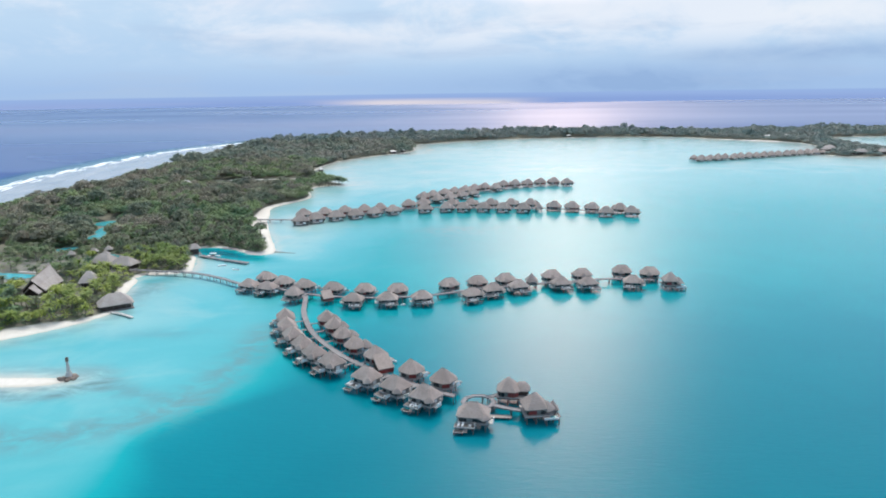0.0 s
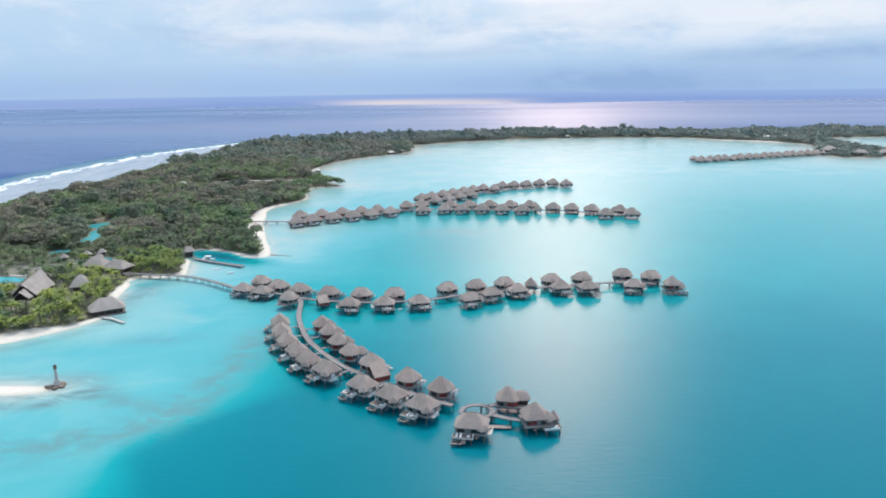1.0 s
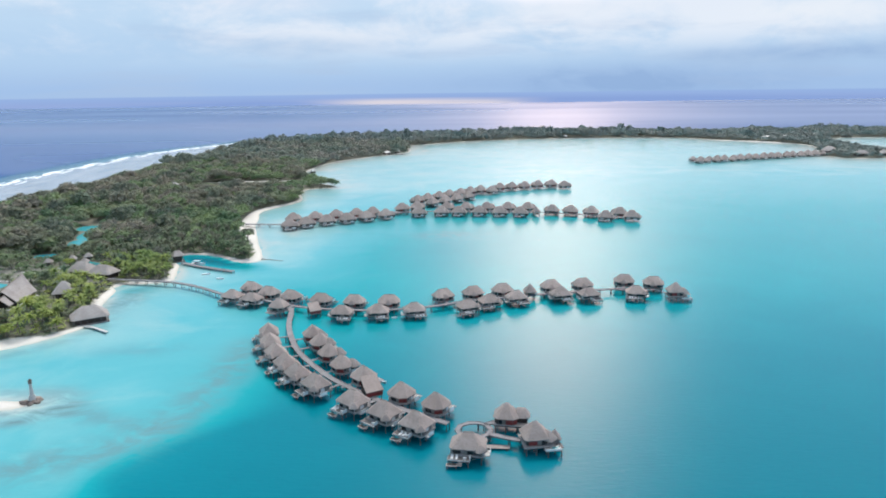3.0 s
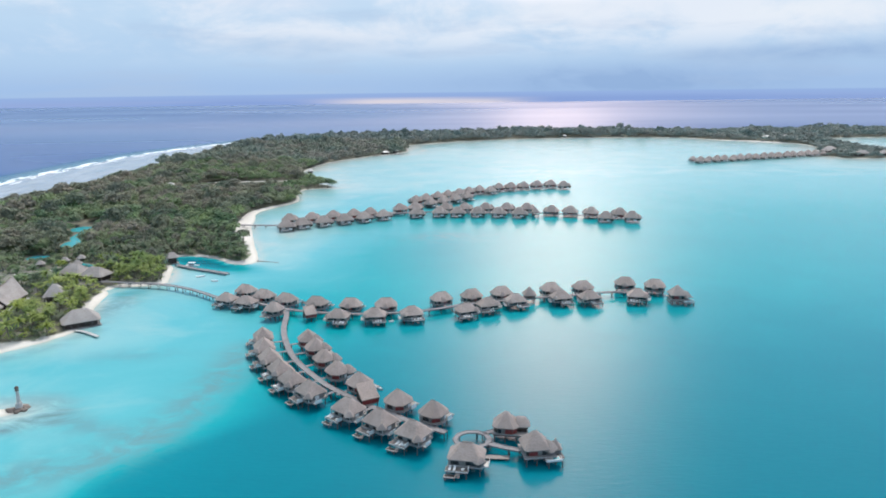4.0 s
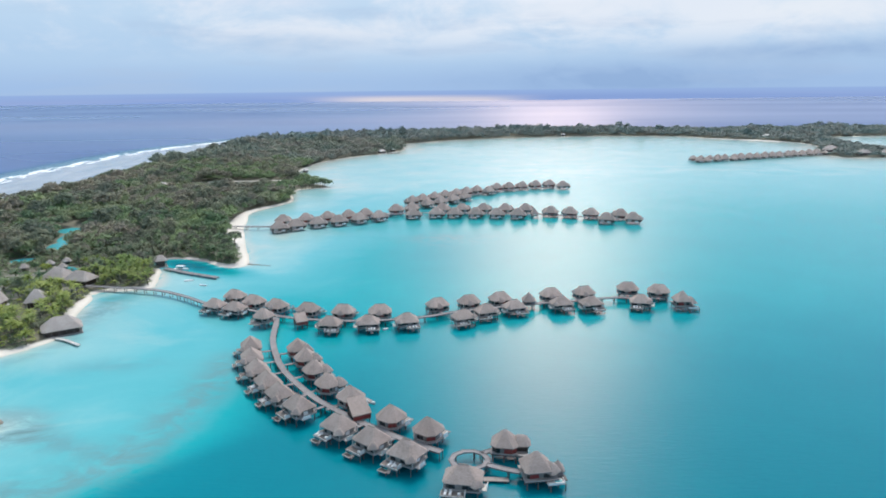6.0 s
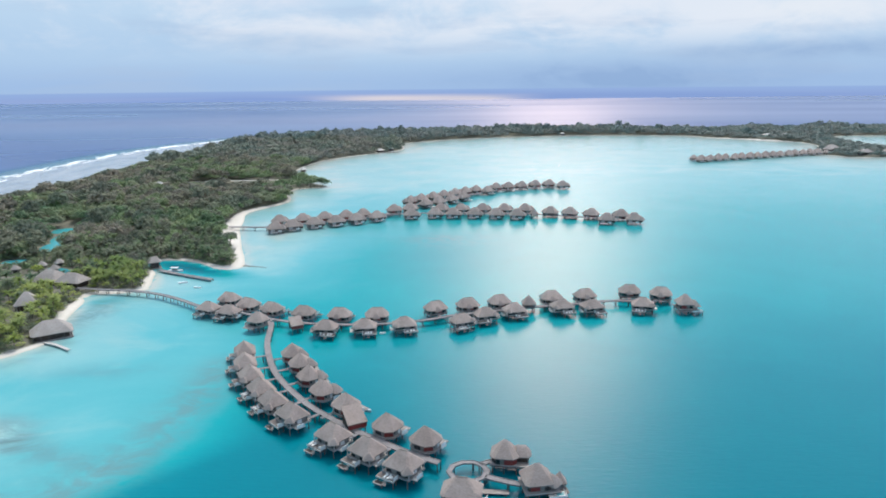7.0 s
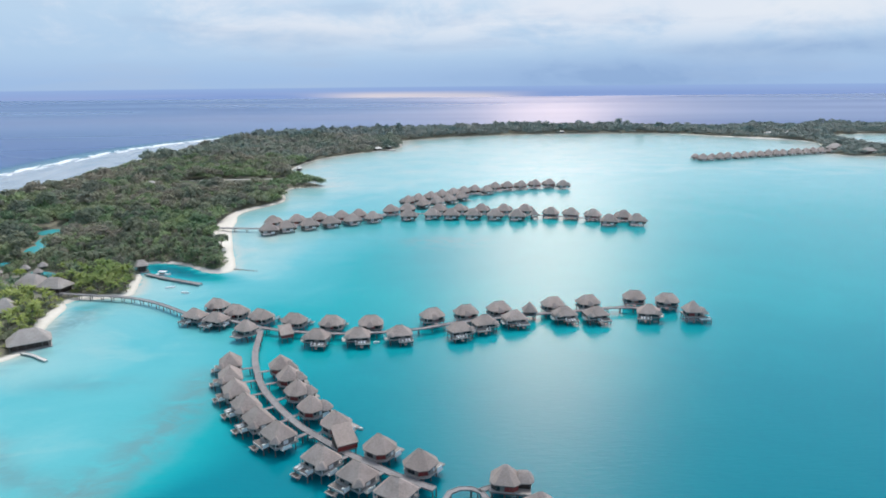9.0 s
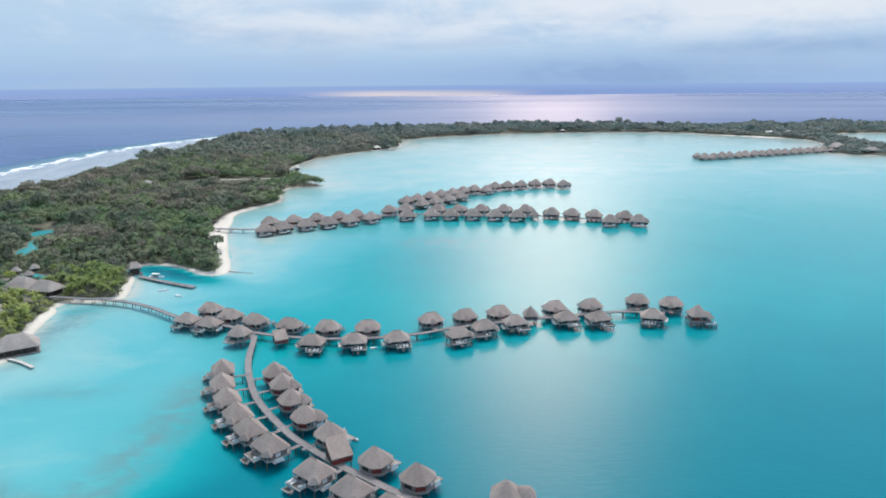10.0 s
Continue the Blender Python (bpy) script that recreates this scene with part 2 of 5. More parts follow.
def build_water(n, s, place):
    deep = n.attribute("depth")
    reef = n.attribute("reef")
    blotch = n.noise(place, 0.022, 5.0, 0.6, 0.6)
    deep = n.math("ADD", deep, n.math("MULTIPLY", n.math("SUBTRACT", blotch, 0.5), 1.7))
    ramp = n.add("ShaderNodeValToRGB", {0: n.math("DIVIDE", deep, 20.0)})
    stops = ((0.0, (0.46, 0.49, 0.45)), (0.03, (0.27, 0.465, 0.470)), (0.085, (0.104, 0.388, 0.424)), (0.19, (0.004, 0.298, 0.330)), (0.33, (0.0006, 0.183, 0.232)), (0.55, (0.0002, 0.106, 0.158)), (1.0, (0.084, 0.132, 0.276)))
    el = ramp.color_ramp.elements
    while len(el) < len(stops):
        el.new(0.5)
    for e, (at, colour) in zip(el, stops):
        e.position, e.color = at, rgb(*colour)
    coral = n.mix(n.ramp(n.noise(n.stretch(place, 1.0, 0.25, 1.0), 0.05, 6.0, 0.68), 0.3, 0.7), rgb(0.21, 0.245, 0.285), rgb(0.365, 0.382, 0.415))
    weed = n.math("MULTIPLY", n.attribute("weed"), n.ramp(n.noise(n.stretch(place, 0.7, 1.0, 1.0), 0.10, 6.0, 0.65, 0.6), 0.30, 0.62))
    sandy = n.noise(n.stretch(place, 0.6, 1.0, 1.0), 0.035, 5.0, 0.6, 0.8)
    bed = n.mix(n.math("MULTIPLY", weed, 0.74), ramp.outputs[0], rgb(0.130, 0.232, 0.240))
    bed = n.mix(n.math("MULTIPLY", n.ramp(sandy, 0.50, 0.66), n.ramp(deep, 0.6, 2.6, 0.28, 0.0)), bed, rgb(0.36, 0.47, 0.45))
    # pale pink sunlight on the open sea, painted into the base colour
    tinted = n.mix(n.math("MULTIPLY", n.attribute("sunlit_patch"), 0.5), n.mix(reef, bed, coral), rgb(0.250, 0.240, 0.340))
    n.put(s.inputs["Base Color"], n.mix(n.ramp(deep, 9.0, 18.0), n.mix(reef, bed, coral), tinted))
    s.inputs["IOR"].default_value = 1.33
    gust = n.noise(n.stretch(place, 0.30, 1.0, 1.0), 0.0016, 1.6, 0.45)
    at_sea = n.ramp(deep, 9.0, 18.0)
    lagoon_gloss = n.ramp(gust, 0.3, 0.7, 0.40, 0.46)
    calm = n.noise(n.stretch(place, 0.45, 1.0, 1.0), 0.0011, 2.0, 0.5, 0.5)
    sea_gloss = n.math("ADD", n.ramp(calm, 0.40, 0.66, 0.05, 0.30), n.math("MULTIPLY", n.attribute("sunlit_patch"), n.ramp(calm, 0.25, 0.60, 0.55, 1.0)))
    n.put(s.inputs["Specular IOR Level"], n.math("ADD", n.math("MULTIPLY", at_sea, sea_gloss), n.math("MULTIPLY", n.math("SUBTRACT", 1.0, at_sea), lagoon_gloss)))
    n.put(s.inputs["Roughness"], n.math("ADD", n.ramp(gust, 0.30, 0.70, 0.14, 0.19), n.math("MULTIPLY", at_sea, n.math("ADD", 0.12, n.math("MULTIPLY", n.attribute("sunlit_patch"), 0.12)))))
    ripples = n.noise(n.stretch(place, 0.28, 1.0, 1.0), 0.75, 3.0, 0.55, 0.5)
    n.put(s.inputs["Normal"], n.add("ShaderNodeBump", {"Strength": n.math("MULTIPLY", n.math("SUBTRACT", 1.0, at_sea), 0.26), "Distance": 0.30, "Height": ripples}).outputs[0])


surface("lagoon_water", build_water)

# ---------------------------------------------------------------- mesh helpers


def part(name, bm, material, parent=None, label=""):
    """Links a bmesh as one mesh object, under a thing or a part."""
    mesh = bpy.data.meshes.new(name)
    bm.to_mesh(mesh)
    bm.free()
    mesh.materials.append(MATERIALS[material])
    ob = new(name, mesh)
    if parent:
        ob.parent = parent
    return tagged(ob, label)


def again(name, ob, m, parent):
    """One more object on the mesh of ob."""
    made = new(name, ob.data)
    made.parent, made.matrix_basis = parent, m
    return made


def box(bm, x, y, z, sx, sy, sz, turn=0.0, bevel=0.0):
    """A box with its middle at x, y and its foot at z."""
    made = bmesh.ops.create_cube(bm, size=1.0, matrix=pose(x, y, z + sz / 2, 0, 0, turn) @ Matrix.Diagonal((sx, sy, sz, 1)))
    if bevel:
        edges = list({e for v in made["verts"] for e in v.link_edges})
        bmesh.ops.bevel(bm, geom=edges, offset=bevel, segments=1, affect="EDGES")


def boxed(*args, **kw):
    bm = bmesh.new()
    box(bm, *args, **kw)
    return bm


def pole(radius, height, sides=8, top=None):
    bm = bmesh.new()
    bmesh.ops.create_cone(bm, cap_ends=True, segments=sides, radius1=radius, radius2=radius if top is None else top, depth=height, matrix=pose(0, 0, height / 2))
    return bm


def hip(length, width, eave, top, ridge, cut=0.9, flare=0.82, thick=0.28, rings=6):
    """A thatched hip roof: long in x, with cut corners, a short ridge, steeper towards the top and a thick eave."""
    bm = bmesh.new()

    def ring(h):
        k = (1 - h) ** flare
        a, b = ridge / 2 + (length - ridge) / 2 * k, 0.12 + (width / 2 - 0.12) * k
        c = min(cut * (0.35 + 0.65 * k), a * 0.45, b * 0.45)
        z = eave + (top - eave) * h
        return [bm.verts.new((x, y, z)) for x, y in ((a, b - c), (a - c, b), (0, b * 1.01), (c - a, b), (-a, b - c), (-a, c - b), (c - a, -b), (0, -b * 1.01), (a - c, -b), (a, c - b))]
    levels = [ring(i / rings) for i in range(rings)]
    a = levels[0]
    under = [bm.verts.new((v.co.x * 0.985, v.co.y * 0.985, eave - thick)) for v in a]
    inner = [bm.verts.new((v.co.x * 0.62, v.co.y * 0.62, eave + 0.35)) for v in a]
    n = len(a)
    for lower, upper in zip(levels, levels[1:]):
        for i in range(n):
            bm.faces.new((lower[i], lower[(i + 1) % n], upper[(i + 1) % n], upper[i]))
    ends = [bm.verts.new((s * ridge / 2, 0, top)) for s in (1, -1)]
    t = levels[-1]
    mid = bm.verts.new((0, 0, top - 0.04))
    for i in range(n):
        u, v = t[i], t[(i + 1) % n]
        cx = (u.co.x + v.co.x) / 2
        tip = ends[0] if cx > 0 else ends[1]
        bm.faces.new((u, v, tip))
    for a1, b1 in ((2, True), (7, False)):
        order = (ends[0], t[a1], ends[1])
        bm.faces.new((order[0], order[1], mid) if b1 else (order[1], order[0], mid))
        bm.faces.new((order[1], order[2], mid) if b1 else (order[2], order[1], mid))
    for i in range(n):
        j = (i + 1) % n
        bm.faces.new((under[i], under[j], a[j], a[i]))
        bm.faces.new((inner[i], inner[j], under[j], under[i]))
    bm.faces.new(inner[::-1])
    bmesh.ops.recalc_face_normals(bm, faces=bm.faces)
    return bm


def curve_points(controls, step):
    """Points at even steps on a smooth curve through the controls."""
    c = [np.array(p, float) for p in controls]
    c = [2 * c[0] - c[1], *c, 2 * c[-1] - c[-2]]
    dense = []
    for p0, p1, p2, p3 in zip(c, c[1:], c[2:], c[3:]):
        for u in np.linspace(0, 1, 24, endpoint=False):
            dense.append(0.5 * (2 * p1 + (p2 - p0) * u + (2 * p0 - 5 * p1 + 4 * p2 - p3) * u**2 + (3 * p1 - p0 - 3 * p2 + p3) * u**3))
    dense = np.array([*dense, c[-2]])
    run = np.r_[0, np.cumsum(np.hypot(*np.diff(dense, axis=0).T))]
    at = np.linspace(0, run[-1], max(2, int(run[-1] / step) + 1))
    return np.stack([np.interp(at, run, dense[:, k]) for k in (0, 1)], 1)


def empty(name, m=None):
    ob = new(name)
    ob.empty_display_size = 0.5
    if m is not None:
        ob.matrix_basis = m
    return ob


# ---------------------------------------------------------------- the island's plan
LAGOON_SHORE = curve_points([
    (-330, 225), (-238, 264), (-200, 288), (-180, 305), (-167, 325), (-172, 346), (-176, 362), (-180, 384), (-186, 394), (-172, 397), (-157, 402), (-159, 414), (-163, 428),
    (-168, 442), (-180, 456), (-172, 468), (-150, 461), (-136, 448), (-126, 442.5), (-119, 446), (-119, 456), (-124, 474), (-132, 497), (-143, 533), (-152, 563), (-157, 592), (-163, 632), (-141, 686), (-152, 738), (-149, 768),
], 6.0)
FAR_SHORE = curve_points([
    (-149, 768), (-120, 779), (-130, 800), (-168, 850), (-182, 940), (-166, 1048), (-108, 1140), (-62, 1207), (-66, 1320), (-38, 1367), (65, 1440), (249, 1486), (368, 1482),
    (480, 1460), (536, 1385), (625, 1290), (640, 1230), (613, 1160), (572, 1075), (583, 1020), (650, 1012), (715, 1030), (705, 1100), (700, 1170), (722, 1295), (770, 1390), (900, 1412), (1150, 1400),
], 12.0)
OCEAN_SHORE = curve_points([
    (1150, 1640), (850, 1640), (560, 1625), (300, 1660), (60, 1650), (-160, 1590), (-326, 1495), (-394, 1386), (-412, 1180), (-424, 960), (-424, 800), (-436, 680), (-462, 480), (-505, 240),
], 15.0)
REEF_EDGE = curve_points([(-480, 560), (-523, 790), (-535, 900), (-534, 1006), (-527, 1178), (-498, 1308), (-455, 1409), (-400, 1530), (-300, 1610)], 6.0)
OUTLINE = np.concatenate([LAGOON_SHORE, FAR_SHORE[1:], OCEAN_SHORE])
# inland ponds and creeks: x, y, half length, half width, turn in degrees
PONDS = [(-266, 508, 6, 15, 14), (-273, 534, 6, 17, 16), (-285, 562, 9, 12, 35), (-266, 468, 8, 6, 0), (-266, 398, 22, 6, -8), (-226, 446, 14, 4, -30)]


def polyline_distance(x, y, line):
    best = np.full(x.shape, 1e9)
    for (ax, ay), (bx, by) in zip(line, line[1:]):
        dx, dy = bx - ax, by - ay
        u = np.clip(((x - ax) * dx + (y - ay) * dy) / (dx * dx + dy * dy + 1e-9), 0, 1)
        np.minimum(best, (x - ax - u * dx) ** 2 + (y - ay - u * dy) ** 2, out=best)
    return np.sqrt(best)


def within(x, y, loop):
    inside = np.zeros(x.shape, bool)
    for (ax, ay), (bx, by) in zip(loop, np.roll(loop, -1, 0)):
        if ay != by:
            inside ^= ((ay > y) != (by > y)) & (x < (bx - ax) * (y - ay) / (by - ay) + ax)
    return inside


def inland(x, y, ponds=True):
    """Metres from the shore: over 0 on land, under 0 in the water."""
    x, y = np.asarray(x, float), np.asarray(y, float)
    d = polyline_distance(x, y, np.concatenate([OUTLINE, OUTLINE[:1]]))
    d = np.where(within(x, y, OUTLINE), d, -d)
    if ponds:
        d = dig(x, y, d)
    # the small sandbar
    u, v = (x + 172) / 27.0, (y - 244.8 - 0.0008 * (x + 166) ** 2) / 4.4
    return np.maximum(d, (1 - (u**6 + np.abs(v) ** 2.4) ** 0.4) * 4.4)


def dig(x, y, d):
    """The plan with its ponds."""
    for px, py, a, b, turn in PONDS:
        c, s = math.cos(radians(turn)), math.sin(radians(turn))
        u, v = ((x - px) * c + (y - py) * s) / a, ((y - py) * c - (x - px) * s) / b
        d = np.minimum(d, (np.sqrt(u * u + v * v) - 1) * min(a, b))
    return d


def grid_mesh(name, xs, ys, height, material, keep=None, **attributes):
    gx, gy = np.meshgrid(xs, ys)
    nx, ny = len(xs), len(ys)
    verts = np.stack([gx.ravel(), gy.ravel(), height.ravel()], 1)
    i = (np.arange(ny - 1)[:, None] * nx + np.arange(nx - 1)).ravel()
    faces = np.stack([i, i + 1, i + nx + 1, i + nx], 1)
    if keep is not None:
        faces = faces[keep.ravel()[faces].any(1)]
        used = np.unique(faces)
        index = np.full(len(verts), -1)
        index[used] = np.arange(len(used))
        verts, faces = verts[used], index[faces]
        attributes = {k: a.ravel()[used] for k, a in attributes.items()}
    mesh = quick_mesh(name, verts, faces)
    for key, value in attributes.items():
        mesh.attributes.new(key, "FLOAT", "POINT").data.foreach_set("value", np.ascontiguousarray(value.ravel(), np.float32))
    mesh.materials.append(MATERIALS[material])
    mesh.shade_smooth()
    return new(name, mesh)


def quick_mesh(name, verts, faces):
    """A mesh of many quads or triangles from arrays."""
    mesh = bpy.data.meshes.new(name)
    k = faces.shape[1]
    mesh.vertices.add(len(verts))
    mesh.vertices.foreach_set("co", np.ascontiguousarray(verts, np.float32).ravel())
    mesh.loops.add(faces.size)
    mesh.loops.foreach_set("vertex_index", np.ascontiguousarray(faces, np.int32).ravel())
    mesh.polygons.add(len(faces))
    mesh.polygons.foreach_set("loop_start", np.arange(0, faces.size, k, dtype=np.int32))
    mesh.update(calc_edges=True)
    return mesh


def smooth(v, lo, hi):
    u = np.clip((v - lo) / (hi - lo), 0, 1)
    return u * u * (3 - 2 * u)


def sand_width(x, y):
    """How wide the open beach is."""
    wide = 1.4 + 17 * np.exp(-(((x + 150) / 26) ** 2 + ((y - 575) / 72) ** 2)) + 6 * np.exp(-(((x + 121) / 12) ** 2 + ((y - 450) / 14) ** 2)) + 4 * np.exp(-(((x + 126) / 10) ** 2 + ((y - 484) / 20) ** 2))
    wide += 11 * np.exp(-(((x + 200) / 34) ** 2 + ((y - 300) / 19) ** 2)) + 7 * np.exp(-(((x + 178) / 9) ** 2 + ((y - 372) / 20) ** 2)) + 5 * np.exp(-(((x + 160) / 9) ** 2 + ((y - 420) / 14) ** 2)) + 5 * np.exp(-(((x + 172) / 12) ** 2 + ((y - 399) / 7) ** 2))
    wide += np.where((x < -380) & (y < 1450), 14.0, 0.0)
    wide += 11 * np.exp(-(((x - 590) / 60) ** 2 + ((y - 1330) / 60) ** 2))
    wide += 40 * np.exp(-(((x + 166) / 26) ** 2 + ((y - 246) / 8) ** 2))
    return wide


def garden(x, y):
    """1 in the open grounds of the resort, 0 in the wood."""
    return smooth(1.5 - np.sqrt(((x + 255) / 48) ** 2 + ((y - 408) / 36) ** 2), 0, 0.8)


# ground: one sheet that rises out of the water
xs, ys = np.arange(-560, 1160, 5.0), np.arange(225, 1670, 5.0)
gx, gy = np.meshgrid(xs, ys)
SHORE_DISTANCE = inland(gx, gy)
ground_z = np.where(SHORE_DISTANCE > 0, 0.10 * np.minimum(SHORE_DISTANCE, 14) + 0.012 * np.clip(SHORE_DISTANCE - 14, 0, 90), 0.12 * SHORE_DISTANCE)
ground = grid_mesh("ground", xs, ys, ground_z, "island_ground", keep=ground_z > -1.6, inland=SHORE_DISTANCE, beach=inland(gx, gy, False) - sand_width(gx, gy), open=garden(gx, gy))
tagged(ground, "low coral island ground of sand and leaf litter", "ground", kind="structure")


def ground_at(x, y):
    i = np.clip(np.searchsorted(ys, y) - 1, 0, len(ys) - 2)
    j = np.clip(np.searchsorted(xs, x) - 1, 0, len(xs) - 2)
    u, v = (x - xs[j]) / 5.0, (y - ys[i]) / 5.0
    a = lambda f: f[i, j] * (1 - u) * (1 - v) + f[i, j + 1] * u * (1 - v) + f[i + 1, j] * (1 - u) * v + f[i + 1, j + 1] * u * v
    return a(ground_z), a(SHORE_DISTANCE)


# water: one sheet to the horizon, with the depth of its bed
far_steps = np.cumsum(np.geomspace(8, 240, 58))
wx = np.concatenate([-570 - far_steps[::-1], np.arange(-570, -185, 7.0), np.arange(-185, -45, 2.8), np.arange(-45, 1000, 7.0), 1000 + far_steps])
wy = np.concatenate([0 - far_steps[::-1], np.arange(0, 160, 7.0), np.arange(160, 300, 2.8), np.arange(300, 1660, 7.0), 1660 + far_steps])
ax, ay = np.meshgrid(wx, wy)
off = -inland(ax, ay)
SHELF = curve_points([(-112, 110), (-105, 160), (-102, 185), (-102.5, 203), (-95, 214), (-86.5, 225), (-81.5, 240), (-78.5, 257), (-78, 285), (-92, 330), (-118, 372), (-118, 430), (-110, 460), (-118, 495), (-138, 545), (-150, 590), (-150, 640), (-128, 690), (-138, 760)], 8.0)
shelf = polyline_distance(ax, ay, SHELF)
shelf = np.where(ax < np.interp(ay, SHELF[:, 1], SHELF[:, 0]), -shelf, shelf)
open_water = 0.25 + 4.4 * (1 - np.exp(-np.maximum(off, 0) / 85.0))
open_water *= 1 - 0.70 * smooth(ay, 430, 950)
open_water += 0.2 * smooth(ax - 0.15 * ay, -60, 420) * (1 - smooth(ay, 280, 900))
open_water += 4.7 * (1 - smooth(ay, 120, 440)) * smooth(ax, -200, -60)
open_water += 1.5 * np.exp(-(((ax + 10) / 70) ** 2 + ((ay - 470) / 70) ** 2))
soft_edge = 36 - 26 * smooth(ay, 165, 200) * (1 - smooth(ay, 216, 246))
edge = np.maximum(smooth(shelf / soft_edge, -0.45, 1.0), smooth(ay, 640, 790))
depth = open_water * edge + (1.45 - 0.45 * smooth(ay, 262, 310) + 0.75 * smooth(off, 5, 60)) * (1 - edge)
depth = np.minimum(depth, 0.15 + np.maximum(off, 0) * 0.10 + 0.4 * smooth(off, 0, 20))
depth *= 1 - 0.68 * np.exp(-(((ax + 112) / 52) ** 2 + ((ay - 540) / 78) ** 2))
depth *= 1 - 0.45 * np.exp(-np.maximum(off, 0) / 55.0) * smooth(ay, 640, 800)
# ponds and the dredged channel are deeper
plain_off = -inland(ax, ay, False)
depth = np.where(plain_off < -2, 2.7, depth)
depth += 9.0 * np.exp(-(((ax + 150) / 30) ** 2 + ((ay - 449 + 0.55 * (ax + 150)) / 10.0) ** 2)) * smooth(off, 0, 4)
depth += 1.6 * np.exp(-(((ax + 170) / 9) ** 2 + ((ay - 385) / 6) ** 2)) * smooth(off, 0, 4)
# outside the reef
outside = ~within(ax, ay, np.concatenate([OUTLINE, [(-3000, 0), (-3000, -4000), (6000, -4000), (6000, 1400)]])) & (off > 0)
sea_side = outside & ((ay > 1480) | (ax < -400))
to_reef = polyline_distance(ax, ay, REEF_EDGE)
reef_x = np.interp(ay, REEF_EDGE[:, 1], REEF_EDGE[:, 0])
ocean = sea_side & ((ax < reef_x) | (ay > 1600) | ((ax < -250) & (ay > 1560)))
flat_reef = sea_side & ~ocean
depth = np.where(ocean, 20.0, depth)
depth = np.where(ocean & (to_reef < 60), 9 + 11 * to_reef / 60, depth)
BAR = curve_points([(-175, 204), (-142, 201), (-128, 203), (-113, 210), (-100, 216), (-93, 226), (-89, 241), (-87, 260), (-84, 275), (-84, 300)], 6.0)
SWIRL = curve_points([(-180, 239), (-164, 235), (-155, 231), (-146, 231), (-138, 236)], 4.0)
weed = 1.0 * np.exp(-((polyline_distance(ax, ay, BAR) / 9.5) ** 2)) + 0.9 * np.exp(-((polyline_distance(ax, ay, SWIRL) / 2.6) ** 2))
weed += 0.9 * np.exp(-(((ax + 133) / 13) ** 2 + ((ay - 243 + 0.5 * (ax + 133)) / 8) ** 2)) + 1.2 * np.exp(-(((ax + 168) / 10) ** 2 + ((ay - 366) / 26) ** 2))
weed += 0.7 * np.exp(-(((ax + 112) / 16) ** 2 + ((ay - 234 + 0.4 * (ax + 112)) / 5) ** 2)) + 0.5 * np.exp(-(((ax + 130) / 20) ** 2 + ((ay - 296) / 7) ** 2))
weed += 0.8 * np.exp(-(((ax - 2) / 26) ** 2 + ((ay - 520) / 18) ** 2)) + 0.55 * np.exp(-(((off - 7) / 4.5) ** 2)) * (ay < 340) + 0.8 * np.exp(-(((off - 2) / 3.0) ** 2)) * np.exp(-(((ax + 152) / 16) ** 2 + ((ay - 242) / 12) ** 2))
# sunlit patches of the open sea, laid into gloss and colour, between duller water
sunlit_patch = 0.75 * np.exp(-(((ax + 150) / 620) ** 4)) * smooth(ay, 3800, 5200) + 0.85 * np.exp(-((ax / np.maximum(ay, 500) - 0.155) / 0.068) ** 2) * smooth(ay, 1650, 2100) * (1 - smooth(ay, 2700, 3900))
sunlit_patch += 0.65 * np.exp(-(((ay - 2300 - 0.15 * ax) / 380) ** 2)) * smooth(-ax, -200, 300)
sunlit_patch += 0.24 * smooth(ax, 500, 1100) * smooth(ay, 1700, 2200) * (1 - smooth(ay, 2800, 4800))
sunlit_patch -= 0.10 * smooth(-ax, 350, 600) * (1 - smooth(ay, 1000, 3000))
water = grid_mesh("water", wx, wy, np.zeros(ax.shape), "lagoon_water", depth=depth, reef=flat_reef.astype(float), weed=weed, sunlit_patch=sunlit_patch)
tagged(water, "calm turquoise lagoon and blue open ocean", "water", kind="structure")

# surf on the reef's edge
bm = bmesh.new()
for shift, wide, seed in ((0.0, 0.75, 0), (7.0, 0.34, 20), (-6.0, 0.26, 40), (15.0, 0.22, 60)):
    rows = []
    for i, (x, y) in enumerate(REEF_EDGE):
        k = noise.noise((i * 0.17, seed, 0)) + 0.8 * noise.noise((i * 0.7, seed + 5, 0))
        out = wide * (1.3 + 3.0 * k)
        x += shift + 4.0 * noise.noise((i * 0.11, seed + 9, 0))
        if out < 0.25:
            rows.append(None)
            continue
        rows.append([bm.verts.new((x - out * 0.6, y, 0.02)), bm.verts.new((x - out * 0.25, y, 0.35 + 0.3 * out)), bm.verts.new((x + out * 0.4, y, 0.25)), bm.verts.new((x + out * 1.3, y, 0.02))])
    for a, b in zip(rows, rows[1:]):
        for k in range(3):
            if a and b:
                bm.faces.new((a[k], a[k + 1], b[k + 1], b[k]))
bmesh.ops.recalc_face_normals(bm, faces=bm.faces)
tagged(part("surf", bm, "surf_foam"), "white breaking surf along the reef edge", "surf", kind="stuff")

# ---------------------------------------------------------------- overwater villas


def stilts(thing, places, height, radius=0.17, down=0.6):
    first = part("stilt", pole(radius, height + down, 7), "post_timber", thing)
    for n, (x, y) in enumerate(places):
        ob = first if n == 0 else again("stilt", first, Matrix(), thing)
        ob.matrix_basis = pose(x, y, -down)


